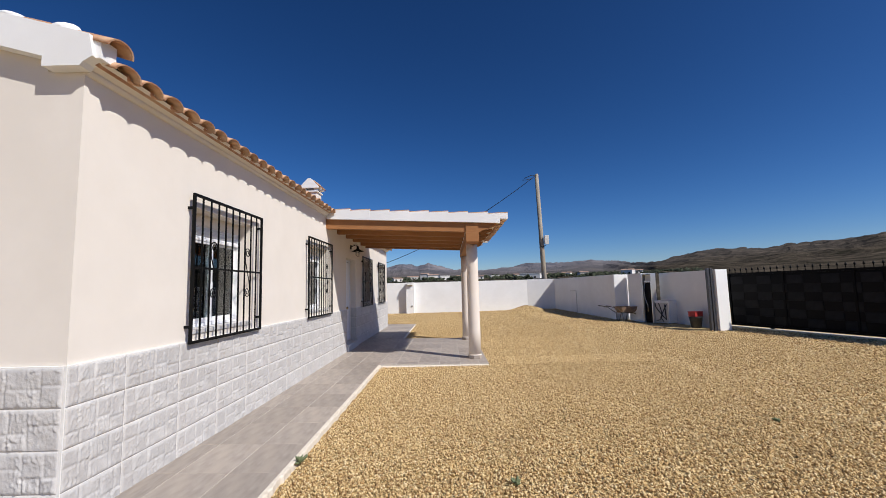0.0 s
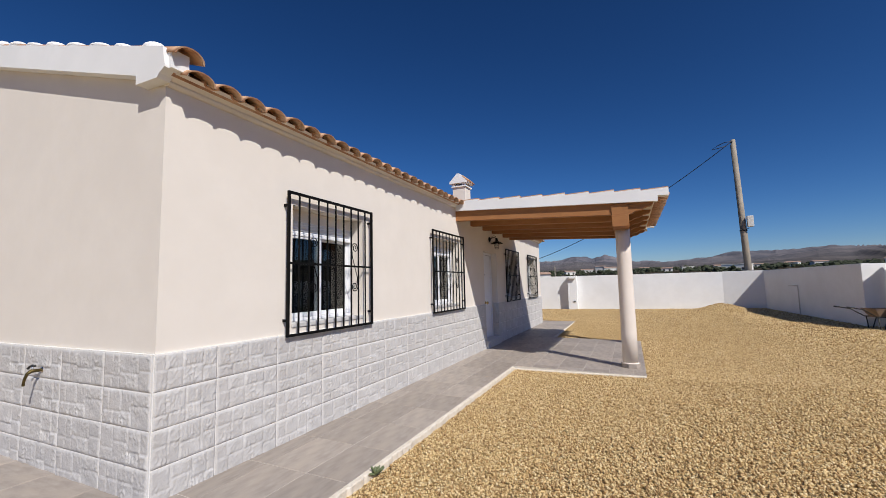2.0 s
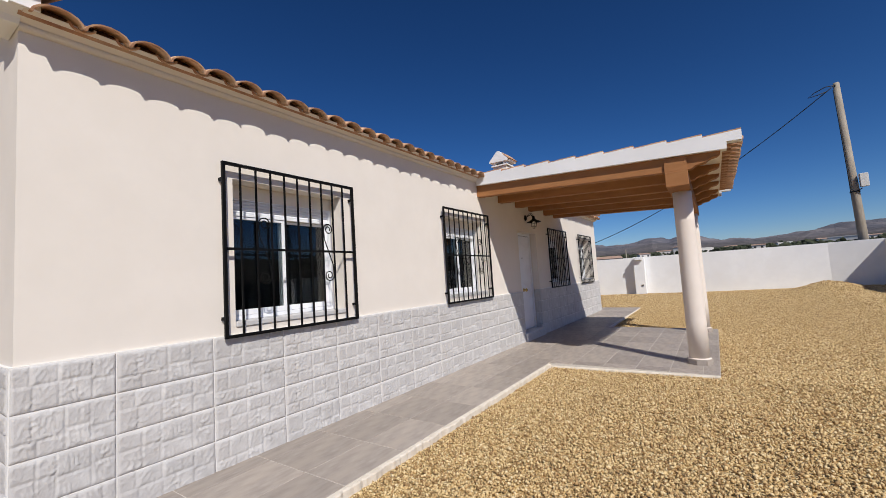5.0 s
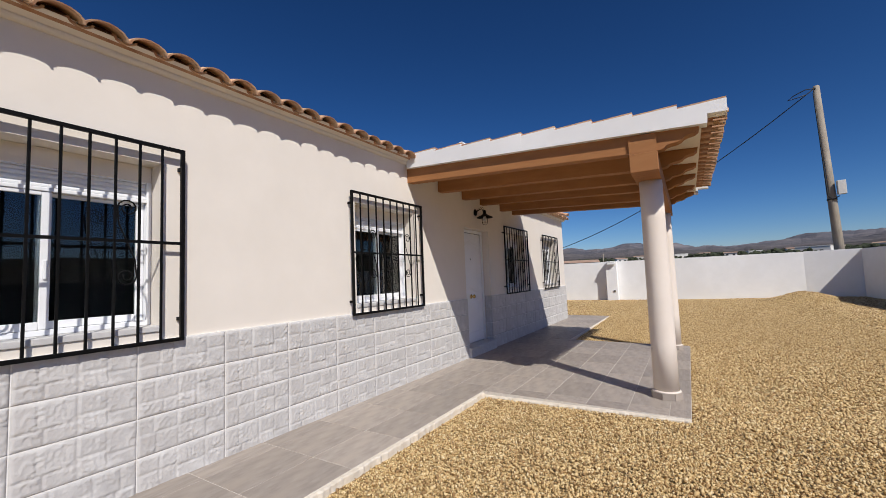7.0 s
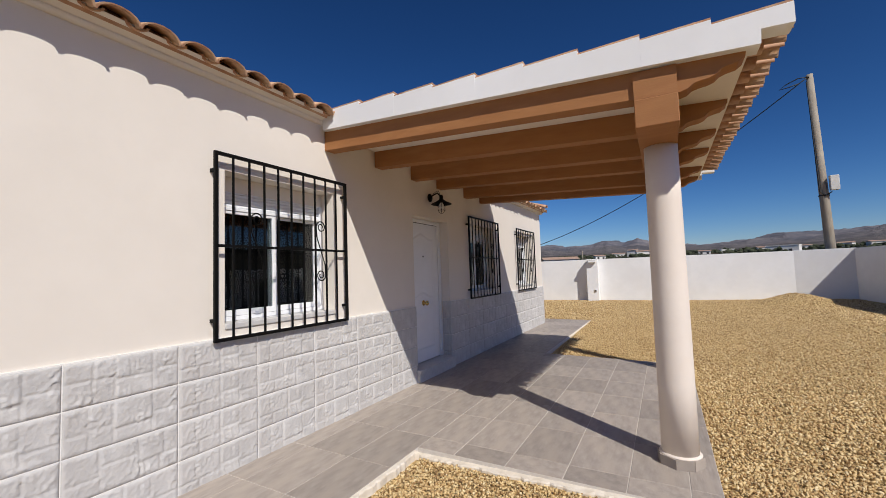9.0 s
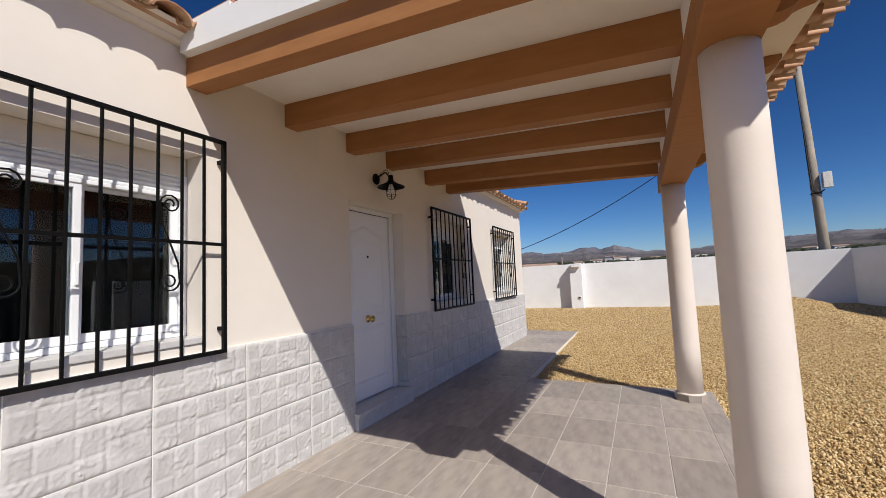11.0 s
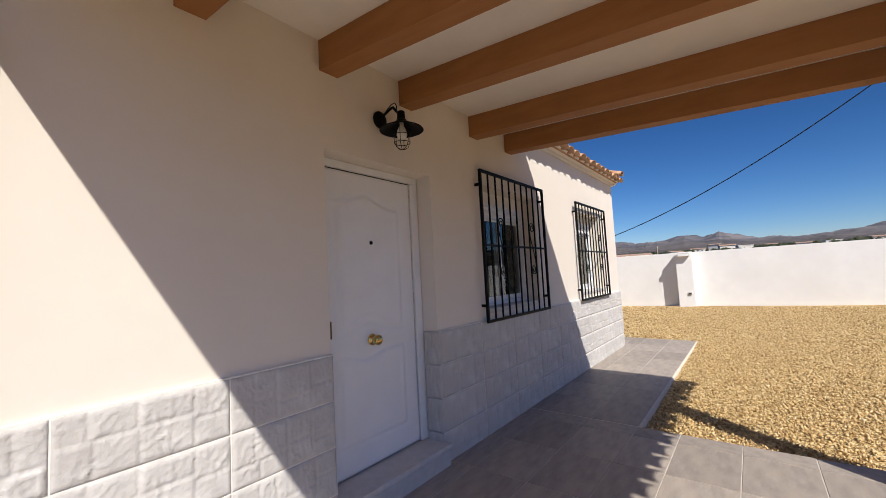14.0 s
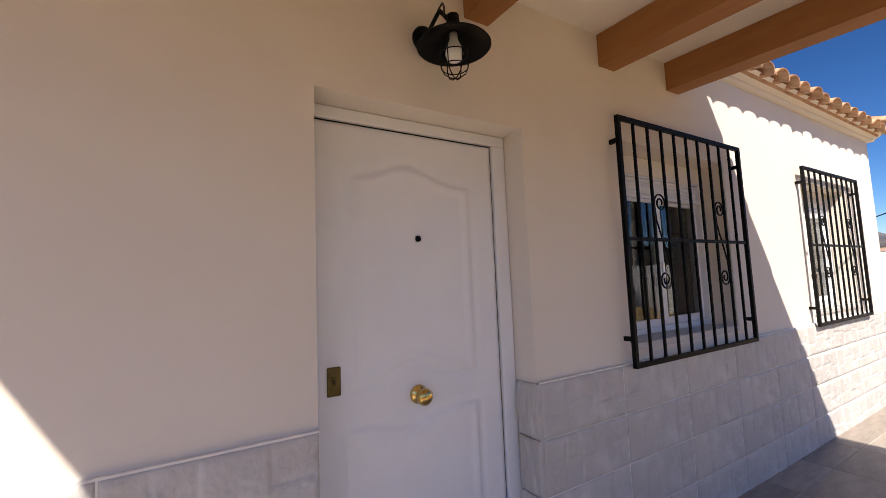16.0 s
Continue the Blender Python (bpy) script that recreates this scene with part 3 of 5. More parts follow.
def grille(m):
    """A black iron window guard: frame, nine bars, a cross bar, two scrolls and four wall fixings."""
    g = thing("window_grille", m, "black wrought-iron window grille with two S-shaped scrolls", "window grille", "window grilles")
    h, top = 0.7225, 1.445
    t = 0.013
    bm = bmesh.new()
    box(bm, -h, -h + 2 * t, -t, t, 0, top, bevel=0.002)
    box(bm, h - 2 * t, h, -t, t, 0, top, bevel=0.002)
    box(bm, -h + 2 * t, h - 2 * t, -t, t, 0, 2 * t, bevel=0.002)
    box(bm, -h + 2 * t, h - 2 * t, -t, t, top - 2 * t, top, bevel=0.002)
    part("frame", bm, M_IRON, g)
    gap = (2 * h - 2 * t) / 10
    bar = mesh_of("bar", B(-0.0075, 0.0075, -0.0075, 0.0075, 2 * t, top - 2 * t, bevel=0.002), M_IRON)
    xs = [-h + t + gap * (k + 1) for k in range(9)]
    for x in xs:
        piece("bar", bar, g, pose(x, 0, 0))
    part("cross_bar", B(-h + 2 * t, h - 2 * t, -0.004, 0.004, 0.712, 0.734), M_IRON, g)
    for i, s in ((1, 1), (6, 1)):
        c = (xs[i] + xs[i + 1]) / 2
        r = gap * 0.43
        up = spiral(c - 0.002, 0.95, r, 1.6, 0.0, 1)
        dn = spiral(c + 0.002, 0.48, r, 1.6, math.pi, 1)
        pts = list(reversed(up)) + [(c + r * 0.8, 0, 0.84), (c, 0, 0.715), (c - r * 0.8, 0, 0.59)] + dn
        part("scroll", sweep(bmesh.new(), pts, 0.0055, 6), M_IRON, g)
    for x in (-h + 0.013, h - 0.013):
        for z in (0.16, 1.30):
            bm = B(x - 0.010, x + 0.010, -0.0598, -0.0135, z - 0.013, z + 0.013)
            part("bracket", bm, M_IRON, g)
    return g


FRONT = [pose(W, c, WIN_B, 0, 0, -90) for c in GRILLES]
GABLE = pose(-6.175, Y0, WIN_B, 0, 0, 180)
w0 = window(FRONT[0])
for k, m in enumerate(FRONT[1:] + [GABLE]):
    w = copy_thing(w0, m)
    w.name = "window_%d" % (k + 2)
G_OFF = 0.06
g0 = grille(pose(W + G_OFF, GRILLES[0], 1.022, 0, 0, -90))
for c in GRILLES[1:]:
    copy_thing(g0, pose(W + G_OFF, c, 1.022, 0, 0, -90))
copy_thing(g0, pose(-6.175, Y0 - G_OFF, 1.022, 0, 0, 180))

# ---- front door
def door_leaf(bm, y0, y1, z0, z1, x):
    """A pressed door skin with an arched upper and a waved lower panel."""
    ny, nz = 56, 130
    cw = (y1 - y0)
    def edges(u):
        s = (u - 0.15) / 0.70
        hump = math.exp(-((s - 0.45) / 0.24) ** 2)
        return (1.80 + 0.075 * hump, 0.90 + 0.075 * hump, 0.765 - 0.045 * math.exp(-((s - 0.42) / 0.2) ** 2) + 0.01 * s)
    grid = []
    for j in range(nz + 1):
        row = []
        for i in range(ny + 1):
            u, v = i / ny, (z1 - z0) * j / nz
            topz, lowz, low_top = edges(u)
            e = 0.0
            for a, b, lo, hi in ((0.16, 0.85, lowz, topz), (0.13, 0.86, 0.17, low_top)):
                d = min((u - a) * cw, (b - u) * cw, v - lo, hi - v)
                e += -0.007 * math.exp(-(d / 0.009) ** 2) + 0.008 * math.exp(-((d - 0.034) / 0.014) ** 2)
                if d > 0:
                    e += 0.0025 * min(1, d / 0.05)
            row.append(bm.verts.new((x + e, y0 + u * cw, z0 + v)))
        grid.append(row)
    for j in range(nz):
        for i in range(ny):
            f = bm.faces.new((grid[j][i], grid[j][i + 1], grid[j + 1][i + 1], grid[j + 1][i]))
            f.smooth = True
    box(bm, x - 0.05, x - 0.009, y0, y1, z0, z1)
    rim = [grid[0][i] for i in range(ny + 1)] + [grid[j][ny] for j in range(1, nz + 1)] + [grid[nz][i] for i in range(ny - 1, -1, -1)] + [grid[j][0] for j in range(nz - 1, 0, -1)]
    low = [bm.verts.new((x - 0.009, v.co.y, v.co.z)) for v in rim]
    for k in range(len(rim)):
        bm.faces.new((rim[k], low[k], low[(k + 1) % len(rim)], rim[(k + 1) % len(rim)]))
    return bm


door = thing("door_1", pose(0, 0, 0), "closed white panelled front door with a brass knob", "door", kind="structure")
DX = W - 0.155
leaf = part("leaf", door_leaf(bmesh.new(), 9.890, 10.7925, 0.210, 2.229, DX), M_DOOR, door)
bm = bmesh.new()
box(bm, DX - 0.06, DX + 0.014, 10.801, DOOR[1] - 0.004, 0.20, 2.237, bevel=0.004)
box(bm, DX - 0.06, DX + 0.014, DOOR[0] + 0.004, 9.884, 0.20, 2.237, bevel=0.004)
box(bm, DX - 0.06, DX + 0.014, DOOR[0] + 0.004, DOOR[1] - 0.004, 2.238, DOOR[3] - 0.002, bevel=0.004)
part("door_frame", bm, M_DOOR, door)
# black strips set between leaf and frame to imitate the gap's shade
bm = B(DX - 0.055, DX - 0.006, 9.8845, 9.8895, 0.20, 2.2375)
box(bm, DX - 0.055, DX - 0.006, 10.793, 10.8005, 0.20, 2.2375)
box(bm, DX - 0.055, DX - 0.006, 9.8895, 10.793, 2.2295, 2.2375)
part("gap_shade", bm, M_IRON, door, "black strip imitating the shade in the door gap")
bm = lathe(bmesh.new(), [(0.040, 0.0), (0.041, 0.006), (0.030, 0.012), (0.017, 0.020), (0.016, 0.040), (0.026, 0.046), (0.036, 0.058), (0.036, 0.070), (0.024, 0.082), (0.004, 0.085)], 28, (DX + 0.002, 10.331, 1.053), "x")
part("door_knob", bm, M_BRASS, leaf, "polished brass knob")
bm = lathe(bmesh.new(), [(0.014, 0.0), (0.014, 0.005), (0.008, 0.006), (0.007, 0.003)], 18, (DX + 0.003, 10.356, 1.741), "x")
part("peephole", bm, M_IRON, leaf, "small dark peephole")
bm = B(DX, DX + 0.006, 9.932, 9.987, 1.105, 1.219, bevel=0.004)
box(bm, DX + 0.006, DX + 0.012, 9.950, 9.968, 1.142, 1.182, bevel=0.003)
esc = part("lock_plate", bm, M_BRONZE, leaf, "dark aged brass lock plate")
part("keyhole", B(DX + 0.0125, DX + 0.0135, 9.956, 9.962, 1.152, 1.172), M_CABLE, esc)
bm = B(W - 0.27, W + 0.090, DOOR[0] - 0.04, DOOR[1] + 0.005, 0.160, 0.198, bevel=0.006)
step = thing("doorstep", pose(0, 0, 0), "pale stone threshold step below the front door", "step", kind="structure")
part("tread", bm, M_STEP, step)
part("riser", B(W - 0.10, W + 0.070, DOOR[0] - 0.03, DOOR[1] - 0.005, 0.0, 0.160), M_STEP, step)

# ---- wall lamp over the door
lamp = thing("wall_lamp", pose(W, 10.345, 2.605), "black metal wall lamp with a wire cage and an unlit bulb", "wall lamp")
part("wall_plate", lathe(bmesh.new(), [(0.062, 0.0), (0.062, 0.012), (0.05, 0.022), (0.012, 0.026)], 24, (0, 0, 0), "x"), M_IRON, lamp)
pts = [(0.02, 0, 0.0)] + [(0.02 + 0.10 * math.sin(a) * 0.9 + 0.035 * a / 2, 0, 0.012 + 0.045 * math.sin(a)) for a in (0.3, 0.7, 1.1, 1.5)] + [(0.165, 0.036, 0.0)]
part("arm", sweep(bmesh.new(), pts, 0.009, 8), M_IRON, lamp)
cord = [(0.03, 0.01, 0.02), (0.06, 0.012, 0.055), (0.11, 0.012, 0.085), (0.15, 0.008, 0.085), (0.172, 0, 0.05), (0.17, 0, 0.01)]
part("cord", sweep(bmesh.new(), cord, 0.004, 6), M_CABLE, lamp)
LC = (0.175, 0.038, 0)
part("socket_cap", lathe(bmesh.new(), [(0.012, 0.03), (0.026, 0.022), (0.030, -0.035), (0.026, -0.045)], 20, LC), M_IRON, lamp)
part("shade", lathe(bmesh.new(), [(0.030, -0.030), (0.038, -0.046), (0.086, -0.074), (0.146, -0.102), (0.153, -0.111), (0.147, -0.110), (0.085, -0.081), (0.030, -0.054), (0.02, -0.05)], 40, LC), M_IRON, lamp, "shallow black conical shade")
part("bulb", lathe(bmesh.new(), [(0.016, -0.055), (0.018, -0.085), (0.032, -0.115), (0.037, -0.142), (0.029, -0.168), (0.007, -0.178)], 20, LC), M_BULB, lamp, "frosted white bulb")
for k in range(6):
    a = math.pi * k / 3
    prof = [(0.056, -0.088), (0.058, -0.14), (0.056, -0.195), (0.043, -0.228), (0.018, -0.244), (0.0, -0.246)]
    part("cage_wire", sweep(bmesh.new(), [(LC[0] + r * math.cos(a), LC[1] + r * math.sin(a), z) for r, z in prof], 0.0024, 5), M_IRON, lamp)
for r, z in ((0.0585, -0.145), (0.055, -0.20)):
    part("cage_ring", sweep(bmesh.new(), [(LC[0] + r * math.cos(2 * math.pi * k / 20), LC[1] + r * math.sin(2 * math.pi * k / 20), z) for k in range(21)], 0.0024, 5, caps=False), M_IRON, lamp)

# ---- porch
PY0, PY1 = 8.205, 12.44
BEAMS = [8.22, 9.046, 9.842, 10.562, 11.52, 12.215]
BW = 0.14
P_SL = 0.051


def under(x):
    return 2.975 - P_SL * (x - W)


porch = structure("porch_roof", prism(bmesh.new(), [(W, under(W)), (1.19, under(1.19)), (1.19, under(1.19) + 0.07), (W, under(W) + 0.09)], "y", PY0 + 0.005, PY1 + 0.03), M_SOFFIT, "cream-soffited porch roof edged with terracotta tiles", "porch roof")
tail = [(0.785, -0.195), (0.81, -0.193), (0.85, -0.180), (0.88, -0.154), (0.92, -0.141), (0.97, -0.133), (1.01, -0.117), (1.04, -0.087), (1.08, -0.072), (1.13, -0.061), (1.165, -0.033), (1.17, 0.0)]
prof = [(W + 0.002, under(W) - 0.002), (W + 0.002, under(W) - 0.195)] + [(x, under(x) + d) for x, d in tail[:-1]] + [(1.17, under(1.17) - 0.002)]
for y in BEAMS:
    ob = part("porch_beam", prism(bmesh.new(), prof, "y", -BW / 2, BW / 2), M_BEAM, None, "", pose(0, y + BW / 2, 0))
    tagged(ob, "ochre-brown painted porch beam with a carved tail", "beam", "porch beams", "structure")
gb = under(0.795) - 0.195 - 0.004
tagged(part("porch_girder", B(0.530, 0.795, PY0 - 0.012, PY1 + 0.01, 2.42, gb, bevel=0.006), M_BEAM), "ochre-brown painted girder over the columns", "beam", kind="structure")
bm = bmesh.new()
for a, b in zip(BEAMS, BEAMS[1:]):
    box(bm, 0.54, 0.70, a + BW + 0.002, b - 0.002, gb + 0.002, under(0.70) - 0.003)
structure("trim_infill", bm, M_SOFFIT, "cream mortar infill between the porch beams", "infill")
part("beam_end_block", B(0.532, 0.793, PY0 - 0.009, PY0 + 0.01, gb, under(0.78) - 0.01), M_BEAM, porch)

# white stepped verges of the porch with cream tile edges
for side, (ya, yb) in enumerate(((PY0 - 0.05, PY0 + 0.10), (PY1 + 0.0, PY1 + 0.12))):
    v = thing("trim_porch_verge", pose(0, 0, 0), "white stepped porch verge with tile edges on top", "verge", kind="structure")
    n = 9
    step_x = 0.405
    for k in range(n):
        xa, xb = 1.40 - step_x * (n - k), 1.40 - step_x * (n - k - 1)
        if k == 0:
            xa = W + 0.04
        lo = -0.005
        ta, tb = 0.178, 0.210
        if k == n - 1:
            bot = [(xa, under(xa) + lo), (1.235, under(1.235) + lo), (1.24, under(1.24) + 0.085), (xb, under(xb) + 0.085)]
        else:
            bot = [(xa, under(xa) + lo), (xb, under(xb) + lo)]
        out = bot + [(xb, under(xb) + tb), (xa, under(xa) + ta)]
        inset = 0.0 if k % 2 else 0.0012
        part("verge_block", prism(bmesh.new(), out, "y", ya + inset, yb), M_WHITE, v)
        top = [(xa - 0.01, under(xa) + ta + 0.001), (xb, under(xb) + tb + 0.001), (xb, under(xb) + tb + 0.020), (xa - 0.01, under(xa) + ta + 0.016)]
        part("verge_tile", prism(bmesh.new(), top, "y", ya + 0.012, yb), M_TILE, v)

# porch tiles, running down to the outer edge
random.seed(21)
PP = 0.232
PC = mesh_of("porch_cover", barrel(0.45, 0.092, 0.075), M_TILE)
PPAN = mesh_of("porch_pan", barrel(0.45, 0.078, 0.09, up=False), M_TILE)
pa = math.degrees(math.atan(P_SL))
ny = int((PY1 - PY0 - 0.1) / PP)
for k in range(ny + 1):
    y = PY0 + 0.16 + k * PP
    for row in range(9):
        x = 1.425 - 0.40 * row + random.uniform(-0.01, 0.01)
        if row < 2:
            piece("porch_tile", PC, porch, pose(x, y, under(x) + 0.108, 0, 0, 180 + random.uniform(-1, 1)) @ pose(0, 0, 0, 0, -pa - 2, 0))
        else:
            piece("porch_tile", PC, porch, pose(x, y, under(x) + 0.108, 0, 0, 180) @ pose(0, 0, 0, 0, -pa - 2, 0))
    if k < ny:
        for row in range(2):
            piece("porch_tile", PPAN, porch, pose(1.30 - 0.4 * row, y + PP / 2, under(1.30 - 0.4 * row) + 0.125, 0, 0, 180) @ pose(0, 0, 0, 0, -pa - 1, 0))

# columns
def column(y):
    x = 0.677
    c = thing("porch_column", pose(x, y, pave_z(x)), "round pale cream porch column on a tiled base", "column", "porch columns", "structure")
    part("shaft", lathe(bmesh.new(), [(0.128, 0.075), (0.127, 0.6), (0.125, 1.3), (0.122, 2.0), (0.120, 2.42 - pave_z(x) + 0.004)], 48), M_COLUMN, c)
    part("collar", lathe(bmesh.new(), [(0.128, 0.072), (0.146, 0.072), (0.144, 0.079), (0.128, 0.088)], 48), M_COLUMN, c)
    tile = mesh_of("base_tile", prism(bmesh.new(), [(0.120, -0.0575), (0.149, -0.060), (0.149, 0.060), (0.120, 0.0575)], "z", 0.0, 0.072), M_FLOOR)
    for k in range(8):
        piece("base_tile", tile, c, pose(0, 0, 0, 0, 0, 45 * k + 10))
    return c


c0 = column(8.79)
copy_thing(c0, pose(0.655, 11.98, pave_z(0.655)))

# ---- paving
def paver(w, l):
    bm = bmesh.new()
    e, t = 0.0025, 0.018
    lo = [bm.verts.new(p) for p in ((0, 0, -t), (w, 0, -t), (w, l, -t), (0, l, -t))]
    mi = [bm.verts.new(p) for p in ((0, 0, -e), (w, 0, -e), (w, l, -e), (0, l, -e))]
    hi = [bm.verts.new(p) for p in ((e, e, 0), (w - e, e, 0), (w - e, l - e, 0), (e, l - e, 0))]
    for a, b in ((lo, mi), (mi, hi)):
        for k in range(4):
            bm.faces.new((a[k], a[(k + 1) % 4], b[(k + 1) % 4], b[k]))
    bm.faces.new(hi)
    return bm


PAVER = mesh_of("paver", paver(0.43, 0.61), M_FLOOR)
TILT = math.degrees(math.atan(FALL))
YF = 17.36
FLOORX = 0.905
PEND = 12.37
bm = bmesh.new()
def bed(x0, x1, y0, y1):
    vs = []
    for z in (-0.25, -0.0035):
        vs.append([bm.verts.new((x, y, pave_z(x) + z)) for x, y in ((x0, y0), (x1, y0), (x1, y1), (x0, y1))])
    a, b = vs
    for k in range(4):
        bm.faces.new((a[k], a[(k + 1) % 4], b[(k + 1) % 4], b[k]))
    bm.faces.new(a)
    bm.faces.new(b)


bed(W - 0.01, EDGE, 1.55, YF)
bed(EDGE, FLOORX, 8.15, PEND)
bed(XB, W - 0.01, 1.55, Y0)
bed(XB, W - 0.01, Y1, YF)
pavement = structure("pavement", bm, M_JOINT, "grey-brown porcelain paved path and porch floor", "pavement")
yj = [1.55, 2.145, 2.77] + [3.39 + 0.6237 * k for k in range(9)] + [9.02, 9.66, 10.31, 10.95, 11.55, 12.15, PEND]
yj2 = [PEND + 0.02] + [12.99 + 0.61 * k for k in range(8)] + [YF]
random.seed(12)


def pave(x0, x1, y0, y1, turn=0):
    g = 0.0028
    w, l = x1 - x0 - 2 * g, y1 - y0 - 2 * g
    if w < 0.02 or l < 0.02:
        return
    m = pose(x0 + g, y0 + g, pave_z(x0 + g) + random.uniform(-0.0006, 0.0006), 0, TILT, 0)
    if turn:
        m = pose(x1 - g, y0 + g, pave_z(x1 - g), 0, TILT, 0) @ pose(0, 0, 0, 0, 0, 90)
        piece("paver", PAVER, pavement, m @ Matrix.Diagonal((l / 0.43, w / 0.61, 1, 1)))
    else:
        piece("paver", PAVER, pavement, m @ Matrix.Diagonal((w / 0.43, l / 0.61, 1, 1)))


xp = [W, -2.12, -1.69, EDGE]
for a, b in list(zip(yj, yj[1:])) + list(zip(yj2, yj2[1:])):
    for c, d in zip(xp, xp[1:]):
        pave(c, d, a, b)
xs = [EDGE, -0.93, -0.50, -0.07, 0.345, 0.72, FLOORX]
ys = [8.15] + yj[yj.index(9.02) - 1:]
for a, b in zip(ys, ys[1:]):
    for c, d in zip(xs, xs[1:]):
        pave(c, d, a, b)
xg = [W - 0.61 * k for k in range(15)]
for a, b in zip(xg, xg[1:]):
    for c, d in ((1.55, 1.74), (1.74, 2.17), (2.17, Y0)):
        pave(b, a, c, d, 1)
    for c, d in ((Y1, 16.62), (16.62, 17.04), (17.04, YF)):
        pave(b, a, c, d, 1)


def ragged(name, a, b, width, side, seed, top=0.0):
    """A hand-laid mortar edging with an uneven outer side."""
    a, b = Vector(a), Vector(b)
    d = (b - a).normalized()
    nrm = Vector((d.y, -d.x, 0)) * side
    n = int((b - a).length / 0.03)
    bm = bmesh.new()
    rings = []
    for k in range(n + 1):
        p = a + d * ((b - a).length * k / n)
        o = width * (0.8 + 0.55 * noise.noise((k * 0.16, seed, 0)) + 0.35 * noise.noise((k * 0.7, seed, 3)))
        o = max(0.012, o)
        q = p + nrm * o
        zz = top + 0.004 * noise.noise((k * 0.5, seed, 8))
        rings.append([bm.verts.new(v) for v in ((p.x, p.y, p.z - 0.12), (p.x, p.y, p.z + zz), (q.x - nrm.x * 0.008, q.y - nrm.y * 0.008, p.z + zz - 0.003), (q.x, q.y, p.z + zz - 0.014), (q.x, q.y, p.z - 0.12))])
    for r, s in zip(rings, rings[1:]):
        for k in range(4):
            bm.faces.new((r[k], r[k + 1], s[k + 1], s[k]))
    bm.faces.new(rings[0])
    bm.faces.new(rings[-1])
    return part(name, bm, M_KERB, pavement, "rough cream mortar edging")


ze = pave_z(EDGE) - 0.004
ragged("edging", (EDGE, 1.5, ze), (EDGE, 8.09, ze), 0.045, 1, 1.0)
ragged("edging", (FLOORX, 8.15, pave_z(FLOORX) - 0.01), (EDGE + 0.004, 8.15, pave_z(FLOORX) - 0.01), 0.065, -1, 2.0)
ragged("edging", (EDGE, PEND + 0.02, ze - 0.004), (EDGE, YF, ze - 0.004), 0.022, 1, 3.0)

# ---- gravel yard
bm = bmesh.new()
bed_x = [-12 + 0.5 * k for k in range(55)]
bed_y = [-14 + 0.5 * k for k in range(78)]


def bed_h(x, y):
    z = gravel_z(x, y) + 0.008 * noise.noise((x * 1.1, y * 1.1, 0)) + 0.006 * noise.noise((x * 3, y * 3, 5))
    return z - 0.004


gv = [[bm.verts.new((x, y, bed_h(x, y))) for x in bed_x] for y in bed_y]
for j in range(len(bed_y) - 1):
    for i in range(len(bed_x) - 1):
        bm.faces.new((gv[j][i], gv[j][i + 1], gv[j + 1][i + 1], gv[j + 1][i])).smooth = True
gravel = tagged(part("gravel_yard", bm, M_GRAVELBED), "yellow crushed-stone gravel covering the yard", "gravel", kind="structure")


def heap_h(x, y):
    r = math.hypot((x - 4.42) / 1.35, (y - 22.6) / 0.95)
    return 0.34 * max(0.0, 1 - r) ** 1.0 * (1 + 0.25 * noise.noise((x * 2, y * 2, 9))) if r < 1 else 0.0


